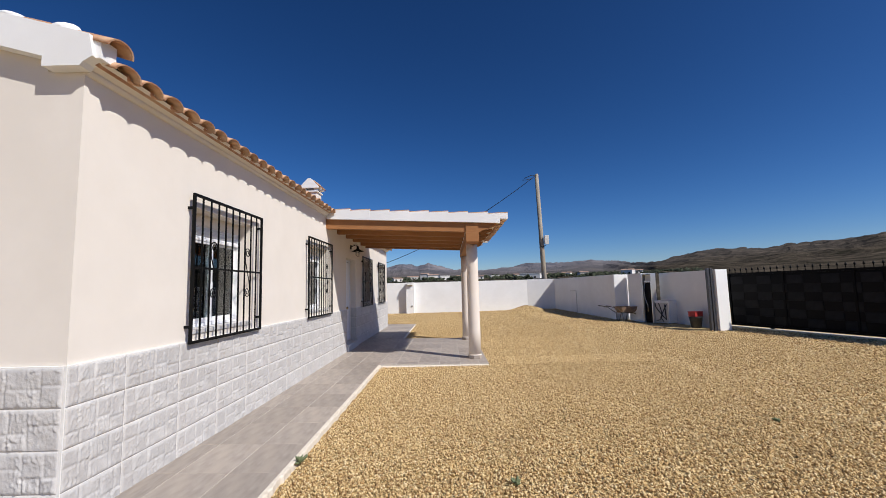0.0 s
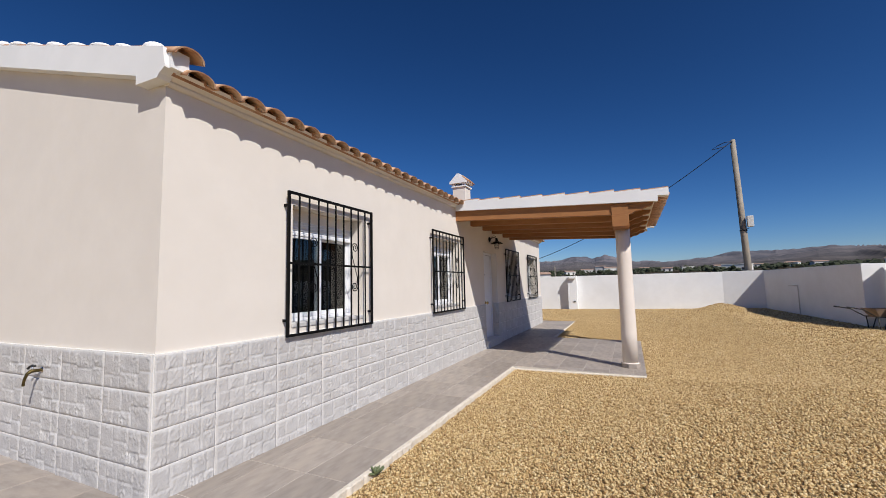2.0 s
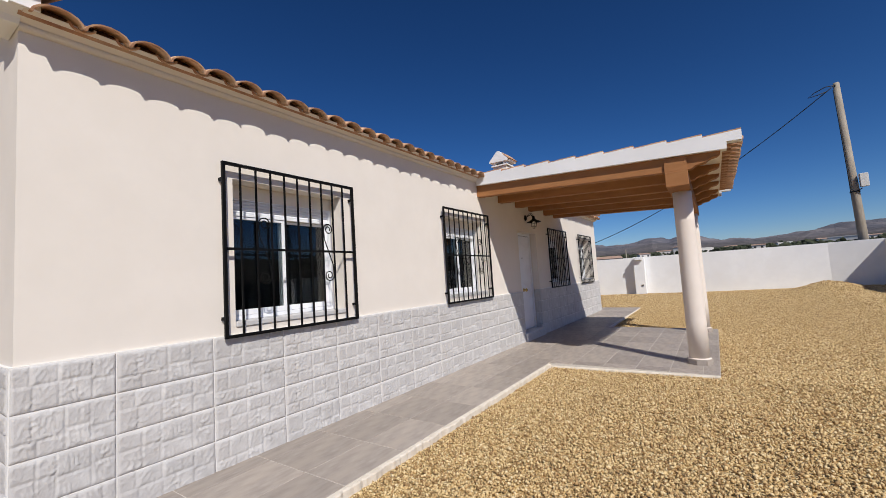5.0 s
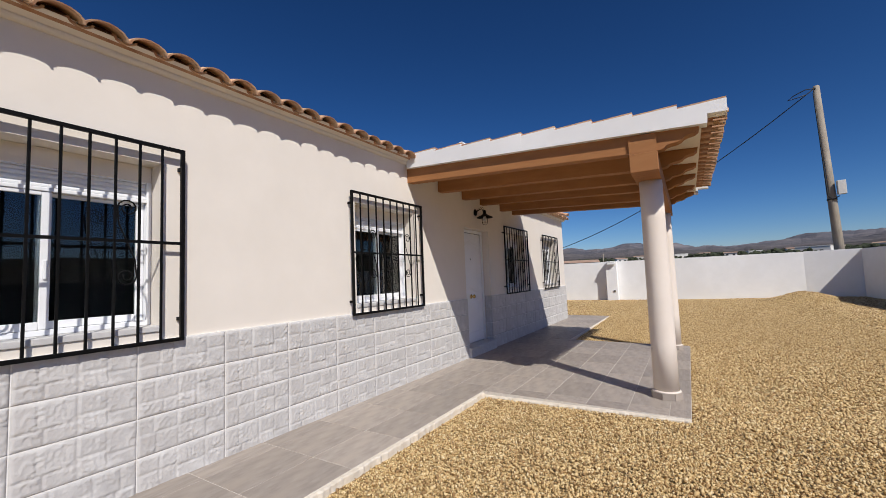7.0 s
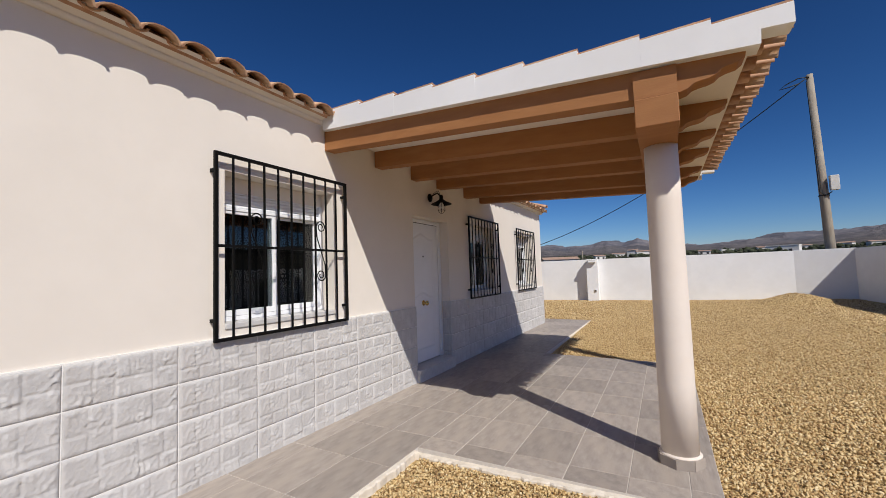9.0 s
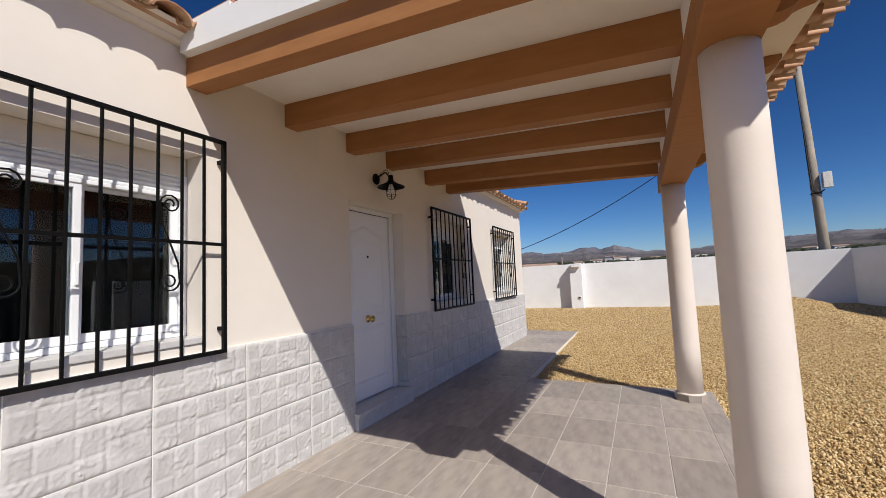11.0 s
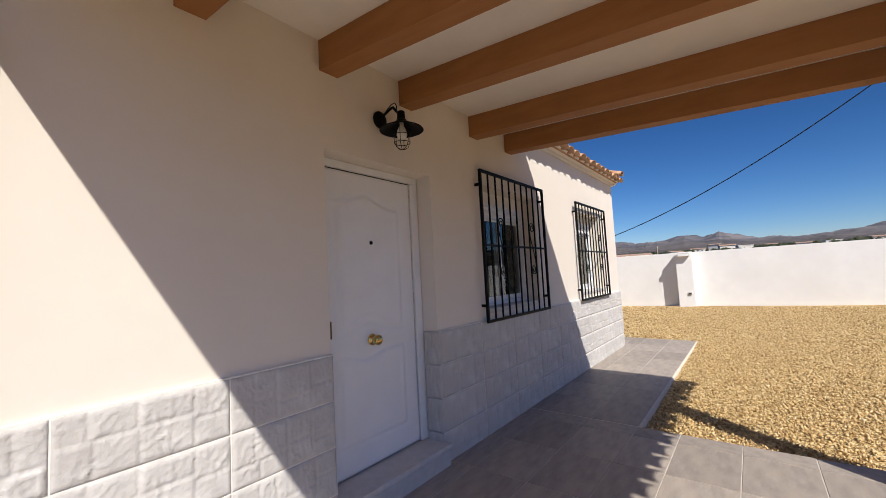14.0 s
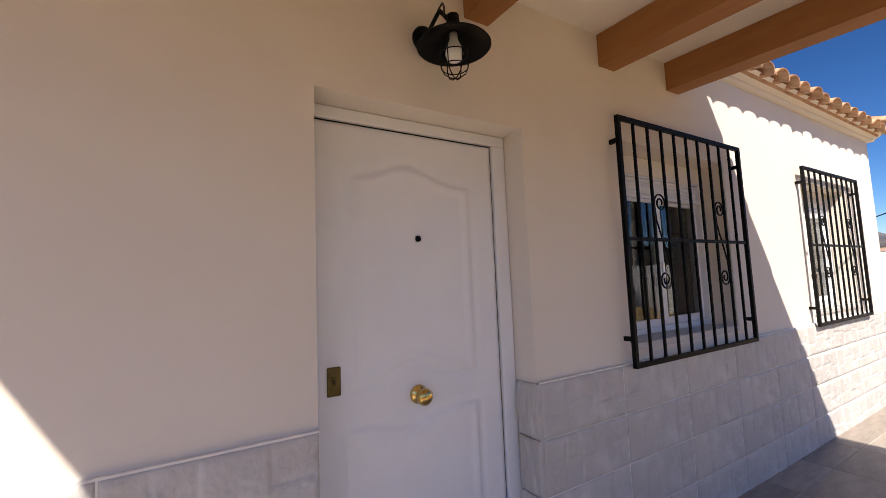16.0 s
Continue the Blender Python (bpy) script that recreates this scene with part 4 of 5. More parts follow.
def stones(name, regions, seed, parent=None):
    """Loose angular stones, joined. regions: x0, x1, y0, y1, count, size."""
    rng = np.random.default_rng(seed)
    base = np.array([(1, 0, 0), (-1, 0, 0), (0, 1, 0), (0, -1, 0), (0, 0, 1), (0, 0, -1)], float)
    tri = np.array([(0, 2, 4), (2, 1, 4), (1, 3, 4), (3, 0, 4), (2, 0, 5), (1, 2, 5), (3, 1, 5), (0, 3, 5)])
    V, F, n0 = [], [], 0
    for x0, x1, y0, y1, n, size in regions:
        p = rng.uniform((x0, y0), (x1, y1), (n, 2))
        on_path = ((p[:, 0] < EDGE + 0.06) & (p[:, 1] > 1.48) & (p[:, 1] < YF + 0.03)) | ((p[:, 0] < FLOORX + 0.01) & (p[:, 1] > 8.08) & (p[:, 1] < PEND + 0.01))
        p = p[~on_path]
        n = len(p)
        s = size * rng.uniform(0.55, 1.35, (n, 1, 1)) * rng.uniform(0.6, 1.25, (n, 1, 3))
        v = base[None] * s * rng.uniform(0.7, 1.3, (n, 6, 1)) + rng.normal(0, 0.22, (n, 6, 3)) * s
        q = rng.normal(size=(n, 4))
        q /= np.linalg.norm(q, axis=1)[:, None]
        w, x, y, z = q.T
        R = np.stack([1 - 2 * (y * y + z * z), 2 * (x * y - z * w), 2 * (x * z + y * w), 2 * (x * y + z * w), 1 - 2 * (x * x + z * z), 2 * (y * z - x * w), 2 * (x * z - y * w), 2 * (y * z + x * w), 1 - 2 * (x * x + y * y)], 1).reshape(n, 3, 3)
        v = np.einsum("nij,nkj->nki", R, v)
        zz = np.array([gravel_z(a, b) + heap_h(a, b) + 0.008 * noise.noise((a * 1.1, b * 1.1, 0)) for a, b in p])
        v[:, :, 0] += p[:, 0, None]
        v[:, :, 1] += p[:, 1, None]
        v[:, :, 2] += (zz + rng.uniform(0.0, 0.014, n))[:, None]
        V.append(v.reshape(-1, 3))
        F.append((tri[None] + 6 * np.arange(n)[:, None, None] + n0).reshape(-1, 3))
        n0 += 6 * n
    V, F = np.concatenate(V), np.concatenate(F)
    me = bpy.data.meshes.new(name)
    me.vertices.add(len(V))
    me.vertices.foreach_set("co", V.ravel())
    me.loops.add(F.size)
    me.loops.foreach_set("vertex_index", F.ravel())
    me.polygons.add(len(F))
    me.polygons.foreach_set("loop_start", np.arange(0, F.size, 3))
    me.update(calc_edges=True)
    me.materials.append(M_STONE)
    ob = new(name, me)
    ob.parent = parent
    return tagged(ob, "loose angular yellow gravel stones", "gravel", kind="stuff")


stones("gravel_stones", [
    (-1.25, 1.0, 1.4, 8.2, 52000, 0.0110), (1.0, 4.6, 1.0, 9.0, 70000, 0.0113),
    (-1.25, 4.2, 12.3, 17.5, 46000, 0.0115), (0.85, 4.2, 8.1, 12.3, 30000, 0.0128),
    (4.2, 8.0, 3.0, 13.0, 42000, 0.0148), (-2.5, 6.5, 17.3, 24.0, 36000, 0.0152), (-9.0, -2.5, 17.3, 24.0, 9000, 0.02),
    (4.2, 7.4, 13.0, 24.0, 12000, 0.022), (8.0, 10.5, 3.0, 13.0, 9000, 0.022)], 3)

# heap of gravel by the far wall
bm = bmesh.new()
hv = []
for j in range(33):
    row = []
    for i in range(41):
        x, y = 3.05 + 2.74 * i / 40, 21.64 + 1.88 * j / 32
        row.append(bm.verts.new((x, y, bed_h(x, y) - 0.03 + heap_h(x, y) + (0.03 if heap_h(x, y) > 0.02 else 0))))
    hv.append(row)
for j in range(32):
    for i in range(40):
        bm.faces.new((hv[j][i], hv[j][i + 1], hv[j + 1][i + 1], hv[j + 1][i])).smooth = True
tagged(part("gravel_heap", bm, M_GRAVELBED), "low heap of yellow gravel by the yard wall", "gravel heap", kind="stuff")

# ---- yard walls
WALL_T = 1.88


def wall_between(name, a, b, h, thick, label, z0=-0.3, mat=None):
    a, b = Vector((*a, 0)), Vector((*b, 0))
    d = (b - a).normalized()
    n = Vector((-d.y, d.x, 0)) * thick
    bm = bmesh.new()
    prism(bm, [(p.x, p.y) for p in (a, b, b + n, a + n)], "z", z0, h)
    bmesh.ops.bevel(bm, geom=[e for e in bm.edges if e.verts[0].co.z > h - 0.01 and e.verts[1].co.z > h - 0.01], offset=0.012, segments=2, affect="EDGES")
    return structure(name, bm, mat or M_WHITE, label, "yard wall")


wall_between("wall_yard_north", (-14.0, 24.25), (4.81, 24.2), WALL_T, 0.2, "white rendered yard wall")
wall_between("wall_yard_corner", (4.81, 24.2), (6.39, 23.868), WALL_T + 0.01, 0.2, "white rendered yard wall, slightly angled end")
wall_between("wall_yard_east", (6.33, 24.1), (7.0, 16.85), WALL_T, 0.2, "white rendered yard wall in shade")
wall_between("wall_yard_return", (6.985, 16.85), (7.75, 16.95), WALL_T - 0.01, 0.2, "white rendered wall return")
wall_between("wall_yard_wing", (7.36, 16.38), (7.60, 15.80), WALL_T - 0.01, 0.42, "white rendered wing of the yard wall")
wall_between("wall_yard_nook", (7.37, 16.39), (7.55, 16.86), WALL_T - 0.012, -0.2, "white rendered side of the wall nook")
wall_between("wall_yard_gate_side", (8.35, 15.9), (8.74, 13.30), WALL_T - 0.02, 0.2, "white rendered yard wall beside the gate")
wall_between("wall_yard_south", (13.5, -3.0), (10.9, 6.9), WALL_T, 0.2, "white rendered yard wall")
wall_between("wall_yard_behind", (-14, -13.9), (13.5, -13.9), WALL_T, -0.2, "white rendered yard wall")
wall_between("wall_yard_west", (-14, 24.2), (-14, -13.9), WALL_T, -0.2, "white rendered yard wall")
wall_between("wall_yard_south_end", (13.5, -13.9), (13.5, -3.0), WALL_T, -0.2, "white rendered yard wall")
structure("wall_yard_pillar", B(-2.34, -1.87, 23.86, 24.198, -0.3, WALL_T + 0.005, bevel=0.008), M_WHITE, "white rendered pier on the yard wall", "pier")

fl = thing("floodlight", pose(-2.10, 23.86, 1.76), "grey wall floodlight on top of the white pier", "outdoor light")
part("housing", B(-0.17, 0.17, -0.14, -0.005, -0.02, 0.10, bevel=0.015), M_GREYBOX, fl)
part("lens", B(-0.15, 0.15, -0.15, -0.139, -0.015, 0.06), M_UPVC, fl)
so = thing("outdoor_socket", pose(-2.00, 23.86, 0.52), "small grey outdoor socket on the white pier", "socket")
part("box", B(-0.05, 0.05, -0.035, -0.002, -0.04, 0.04, bevel=0.006), M_GREYBOX, so)
part("flap", B(-0.04, 0.04, -0.042, -0.035, -0.03, 0.02, bevel=0.003), M_BUCKET, so)
cond = thing("conduit", pose(6.50, 20.8, 0), "thin grey conduit fixed to the shaded yard wall", "conduit")
part("upright", sweep(bmesh.new(), [(0.04, -0.3, 0.0), (0.04, -0.3, 1.2)], 0.02, 8), M_GREYBOX, cond)
part("branch", sweep(bmesh.new(), [(0.045, -0.3, 1.2), (-0.03, 0.45, 1.2)], 0.018, 8), M_GREYBOX, cond)

# meter cabinet in the gap of the wall
mc = thing("meter_cabinet", pose(7.62, 15.78, 0, 0, 0, -68), "open aluminium-framed meter cabinet, dark inside", "cabinet", kind="")
part("back", B(0.0, 0.43, 0.22, 0.26, 0.0, 1.86), M_STEEL, mc)
bm = B(0.0, 0.035, -0.02, 0.22, 0.0, 1.86)
box(bm, 0.40, 0.435, -0.02, 0.22, 0.0, 1.86)
box(bm, 0.035, 0.40, -0.02, 0.22, 1.82, 1.86)
part("frame", bm, M_ALU, mc)
part("shelf", B(0.035, 0.40, 0.02, 0.22, 1.52, 1.56), M_ALU, mc)
part("meter_box", B(0.06, 0.38, 0.10, 0.215, 1.56, 1.80, bevel=0.01), M_GREYBOX, mc)
# black sheet added across the opening for the shade inside the cabinet
part("shade_panel", B(0.037, 0.398, 0.05, 0.09, 0.0, 1.50), M_GATE, mc)
part("cable", sweep(bmesh.new(), [(0.10, 0.03, 1.5), (0.07, 0.0, 1.2), (0.12, -0.02, 0.9), (0.22, -0.02, 0.65), (0.2, 0.0, 0.4)], 0.012, 6), M_GREYBOX, mc)

# washing machine seen from its back
wm = thing("washing_machine", pose(7.98, 15.16, gravel_z(8, 15), 0, 0, -65), "old white washing machine, its back with hoses showing", "washing machine")
part("body", B(-0.30, 0.30, 0.0, 0.55, 0.02, 0.80, bevel=0.012), M_UPVC, wm)
part("back_panel", B(-0.27, 0.27, -0.008, 0.002, 0.05, 0.76), M_GREYBOX, wm)
part("top", B(-0.31, 0.31, -0.02, 0.56, 0.80, 0.835, bevel=0.008), M_UPVC, wm)
for pts in ([(-0.24, -0.02, 0.74), (-0.2, -0.05, 0.6), (-0.05, -0.06, 0.42), (0.1, -0.05, 0.25), (0.2, -0.05, 0.15), (0.18, -0.04, 0.4), (0.15, -0.03, 0.7)],
            [(-0.1, -0.02, 0.74), (0.0, -0.05, 0.55), (0.05, -0.06, 0.30), (-0.05, -0.05, 0.14), (-0.2, -0.05, 0.10)],
            [(0.22, -0.02, 0.70), (0.12, -0.05, 0.5), (-0.02, -0.06, 0.22), (0.1, -0.06, 0.08)]):
    part("hose", sweep(bmesh.new(), pts, 0.016, 8), M_HOSE, wm)
for x in (-0.25, 0.25):
    for y in (0.05, 0.5):
        part("foot", lathe(bmesh.new(), [(0.025, 0.0), (0.025, 0.022)], 10, (x, y, 0)), M_HOSE, wm)

# bucket and red crate
bk = thing("bucket", pose(8.36, 13.75, gravel_z(8, 14)), "dark grey rubber builder's bucket", "bucket")
part("body", lathe(bmesh.new(), [(0.15, 0.0), (0.20, 0.34), (0.21, 0.345), (0.205, 0.36), (0.19, 0.35), (0.14, 0.03)], 24), M_BUCKET, bk)
part("rim", lathe(bmesh.new(), [(0.205, 0.335), (0.222, 0.34), (0.222, 0.356), (0.205, 0.362)], 24), M_BUCKET, bk)
rc = thing("crate", pose(8.36, 13.75, gravel_z(8, 14) + 0.362, 0, 0, 20), "small red plastic crate on a dark bucket", "crate")
part("tub", B(-0.18, 0.18, -0.13, 0.13, 0.0, 0.15, bevel=0.015), M_RED, rc)
part("rim", B(-0.192, 0.192, -0.142, 0.142, 0.15, 0.168, bevel=0.006), M_RED, rc)

# wheelbarrow
wb = thing("wheelbarrow", pose(7.12, 16.2, gravel_z(7, 16), 0, 0, 12) @ Matrix.Diagonal((0.86, 0.86, 0.92, 1)), "worn wheelbarrow with a dusty brown tray", "wheelbarrow")
bm = bmesh.new()
lo = [(-0.28, -0.20), (0.30, -0.17), (0.30, 0.17), (-0.28, 0.20)]
hi = [(-0.46, -0.32), (0.50, -0.27), (0.50, 0.27), (-0.46, 0.32)]
a = [bm.verts.new((*p, 0.38)) for p in lo]
b = [bm.verts.new((*p, 0.64)) for p in hi]
c = [bm.verts.new((p[0] * 0.96, p[1] * 0.95, 0.64)) for p in hi]
d = [bm.verts.new((p[0] * 0.93, p[1] * 0.92, 0.395)) for p in lo]
for p, q in ((a, b), (b, c), (c, d)):
    for k in range(4):
        bm.faces.new((p[k], p[(k + 1) % 4], q[(k + 1) % 4], q[k]))
bm.faces.new(a)
bm.faces.new(d)
part("tray", bm, M_BARROW, wb)
for s in (-1, 1):
    hnd = part("handle", sweep(bmesh.new(), [(0.62, 0.10 * s, 0.22), (0.25, 0.18 * s, 0.36), (-0.4, 0.25 * s, 0.40), (-0.75, 0.28 * s, 0.62), (-1.05, 0.29 * s, 0.68)], 0.017, 8), M_CABLE, wb, "bent black steel tube")
    part("grip", sweep(bmesh.new(), [(-1.05, 0.29 * s, 0.68), (-1.20, 0.29 * s, 0.70)], 0.022, 8), M_HOSE, hnd)
    part("leg", sweep(bmesh.new(), [(-0.10, 0.21 * s, 0.38), (-0.22, 0.24 * s, 0.0), (-0.32, 0.24 * s, 0.0), (-0.36, 0.24 * s, 0.40)], 0.015, 8), M_CABLE, wb)
bm = bmesh.new()
ring = [(0.62 + 0.15 * math.cos(2 * math.pi * k / 24), 0, 0.19 + 0.15 * math.sin(2 * math.pi * k / 24)) for k in range(25)]
sweep(bm, ring, 0.04, 10, caps=False)
wheel = part("wheel", bm, M_HOSE, wb, "black rubber tyre")
bm = lathe(bmesh.new(), [(0.11, -0.015), (0.11, 0.015), (0.03, 0.05)], 18)
bm.transform(pose(0.62, 0, 0.19, 90, 0, 0))
part("rim", bm, M_BARROW, wheel)

# gate: guide posts, white post and the black sliding leaf
gp = thing("gate_guide_post", pose(8.27, 12.80, 0), "dark grey steel guide posts beside the gate", "gate post")
for k in range(2):
    part("channel", B(-0.04 + 0.10 * k, 0.03 + 0.10 * k, -0.05, 0.05, -0.1, 1.90, bevel=0.005), M_STEEL, gp)
gpost = structure("wall_gate_post", B(-0.19, 0.25, -0.165, -0.01, -0.3, 1.855, bevel=0.01), M_WHITE, "white rendered gate post", "gate post")
gpost.matrix_basis = pose(8.60, 12.90, 0, 0, 0, 14)
ga, gz = Vector((9.62, 13.85, 0)), Vector((11.5, 7.2, 0))
glen = (gz - ga).length
gd = math.degrees(math.atan2(gz.y - ga.y, gz.x - ga.x))
gate = thing("sliding_gate", pose(ga.x, ga.y, 0.0, 0, 0, gd), "black sheet-steel sliding gate with woven panels and spikes", "gate")
bm = bmesh.new()
for k in range(5):
    x = (glen - 0.06) * k / 4
    box(bm, x, x + 0.06, -0.03, 0.03, 0.03, 1.74, bevel=0.004)
for z in (0.03, 1.68):
    box(bm, 0.06, glen - 0.06, -0.025, 0.025, z, z + 0.06)
part("frame", bm, M_GATE, gate)
PANELS = [mesh_of("panel", B(0, 0.436, -0.012, 0.012, 0, 0.246, bevel=0.003), m) for m in (M_GATE, M_GATEGREY)]
nx = int((glen - 0.1) / 0.44)
for i in range(nx):
    for j in range(6):
        piece("panel", PANELS[(i + j) % 2], gate, pose(0.08 + 0.44 * i, -0.004 if (i + j) % 2 else 0.002, 0.12 + 0.25 * j))
part("sheet", B(0.06, glen - 0.06, 0.026, 0.034, 0.05, 1.70), M_GATE, gate)
spike = mesh_of("spike", lathe(bmesh.new(), [(0.007, 0.0), (0.007, 0.06), (0.022, 0.075), (0.016, 0.095), (0.002, 0.14)], 8), M_GATE)
for k in range(int(glen / 0.19)):
    piece("spike", spike, gate, pose(0.08 + 0.19 * k, 0, 1.74) @ Matrix.Diagonal((1.4, 1.4, 1.25, 1)))
for x in (1.3, glen - 1.0):
    part("wheel", B(x - 0.05, x + 0.05, -0.03, 0.03, -0.004, 0.06, bevel=0.01), M_GATE, gate)
rail = thing("gate_track", pose(ga.x, ga.y, 0.0, 0, 0, gd), "pale concrete gate track in the gravel", "gate track", kind="structure")
part("kerb", B(-0.4, glen + 0.2, -0.12, 0.16, -0.2, -0.004, bevel=0.006), M_KERB, rail)

# ---- pole and cables
pole = thing("utility_pole", pose(6.04, 24.75, -0.3), "weathered tapering concrete utility pole behind the wall", "utility pole")
part("shaft", sweep(bmesh.new(), [(0, 0, 0), (-0.11, 0, 4.3), (-0.215, 0, 8.72)], 0.1, 14, radii=[0.17, 0.14, 0.10]), M_POLE, pole)
mb = part("meter_box", B(0.02, 0.27, -0.30, -0.12, 4.30, 4.83, bevel=0.015), M_GREYBOX, pole, "pale grey box")
part("strap", lathe(bmesh.new(), [(0.155, -0.02), (0.160, -0.02), (0.160, 0.02), (0.155, 0.02)], 16, (-0.11, 0, 4.15)), M_CABLE, pole)
part("downlead", sweep(bmesh.new(), [(-0.33, -0.06, 8.45), (-0.30, -0.08, 7.0), (-0.27, -0.10, 5.4), (-0.24, -0.12, 4.3), (-0.12, -0.16, 4.12), (0.08, -0.16, 4.25)], 0.022, 6), M_CABLE, pole)
cb = thing("overhead_cable", pose(0.18, 0, 0.09), "thin black overhead cable sagging from the pole", "cable")
pts = []
for k in range(41):
    s = k / 40
    dx = -15.2 * s
    pts.append((5.6 + dx, 24.65 - 0.352 * dx, 8.25 + 0.705 * dx + 0.0204 * dx * dx))
part("span", sweep(bmesh.new(), pts, 0.018, 6), M_CABLE, cb)
part("loop", sweep(bmesh.new(), [(5.60, 24.65, 8.22), (5.3, 24.7, 8.25), (4.95, 24.75, 8.12), (4.75, 24.8, 7.98), (5.0, 24.7, 7.98), (5.3, 24.68, 8.04)], 0.018, 6), M_CABLE, cb)

# ---- chimney on the roof
ch = thing("chimney", pose(-5.03, 15.35, 4.05), "cream rendered chimney with a white tiled cap", "chimney", kind="structure")
part("stack", B(-0.26, 0.26, -0.28, 0.28, -0.35, 1.22, bevel=0.01), M_WALL, ch)
part("band", B(-0.31, 0.31, -0.33, 0.33, 1.22, 1.27, bevel=0.01), M_WHITE, ch)
for x in (-0.20, 0.20):
    for y in (-0.22, 0.22):
        part("cap_leg", B(x - 0.06, x + 0.06, y - 0.06, y + 0.06, 1.27, 1.37), M_WHITE, ch)
part("cap", prism(bmesh.new(), [(-0.36, 1.37), (0.36, 1.37), (0.36, 1.42), (0.05, 1.74), (-0.05, 1.74), (-0.36, 1.42)], "y", -0.37, 0.37), M_WHITE, ch)
ct = mesh_of("cap_tile", barrel(0.36, 0.075, 0.06), M_TILE)
for k in range(4):
    piece("cap_tile", ct, ch, pose(0.40, -0.28 + 0.187 * k, 1.395, 0, 0, 180) @ pose(0, 0, 0, 0, -44, 0))

# ---- tap on the gable and plants at the edging
tp = thing("garden_tap", pose(-3.857, Y0 - 0.02, 0.85), "chromed garden tap on the tiled gable plinth", "tap")
part("body", sweep(bmesh.new(), [(0, 0, 0), (0, -0.045, 0), (0, -0.075, 0.0), (-0.004, -0.098, -0.018), (-0.010, -0.108, -0.055), (-0.016, -0.112, -0.085), (-0.018, -0.113, -0.115)], 0.012, 10, radii=[0.014, 0.014, 0.016, 0.012, 0.011, 0.010, 0.011]), M_BRONZE, tp, "dull brass body with a long spout")
part("flange", lathe(bmesh.new(), [(0.032, 0.0), (0.028, 0.008), (0.014, 0.012)], 16), M_CHROME, tp, m=pose(0, 0, 0, 90, 0, 0))
part("handle", sweep(bmesh.new(), [(-0.065, -0.072, 0.018), (-0.035, -0.067, 0.040), (0.0, -0.067, 0.046), (0.035, -0.062, 0.042)], 0.008, 8, radii=[0.011, 0.008, 0.010, 0.007]), M_CABLE, tp, "black lever")
part("stem", sweep(bmesh.new(), [(0, -0.067, 0.0), (0, -0.067, 0.04)], 0.008, 8), M_CHROME, tp)


def succulent(m, n, size):
    p = thing("succulent_plant", m, "small grey-green succulent growing by the path edging", "plant", "plants by the path")
    rnd = random.Random(n)
    for k in range(n):
        a, e = 2.4 * k, rnd.uniform(0.35, 1.2)
        L = size * rnd.uniform(0.6, 1.1)
        d = Vector((math.cos(a) * math.cos(e), math.sin(a) * math.cos(e), math.sin(e)))
        part("leaf", sweep(bmesh.new(), [d * 0.0, d * L * 0.4, d * L * 0.8, d * L], 0.01, 6, radii=[0.006, 0.011, 0.009, 0.002]), M_PLANT, p)
    return p


succulent(pose(-1.21, 3.66, -0.02), 17, 0.085)
succulent(pose(0.62, 3.22, -0.03), 11, 0.06)
succulent(pose(3.64, 4.51, -0.03), 9, 0.05)

# ---- land, hills and mountains in one sheet
FAR = [(-180, 2.6), (-60, 2.8), (-30, 3.0), (-14, 3.4), (-11.6, 2.85), (-8.6, 2.95), (-6.3, 3.55), (-4.2, 3.05), (-2.8, 3.35), (0, 2.65), (2.6, 2.7), (5, 2.35), (8, 2.6), (12, 3.05), (15.7, 3.1), (19.2, 3.3), (22.6, 2.95), (24.6, 2.5), (27.7, 2.75), (30.7, 3.4), (35, 3.65), (37.6, 3.5), (40, 3.8), (44, 3.8), (47, 4.15), (60, 4.0), (90, 3.0), (180, 2.6)]
AZ = np.concatenate([np.arange(-180, -40, 3.0), np.arange(-40, 62, 0.16), np.arange(62, 180.1, 3.0)])
PK = np.interp(AZ, [a for a, e in FAR], [e for a, e in FAR])
RP = np.interp(AZ, [-180, 21, 27, 60, 180], [3600, 3600, 1300, 900, 2000])
NR = 190
EYE_AT = Vector((0.3, 4.0, 1.45))
verts = []
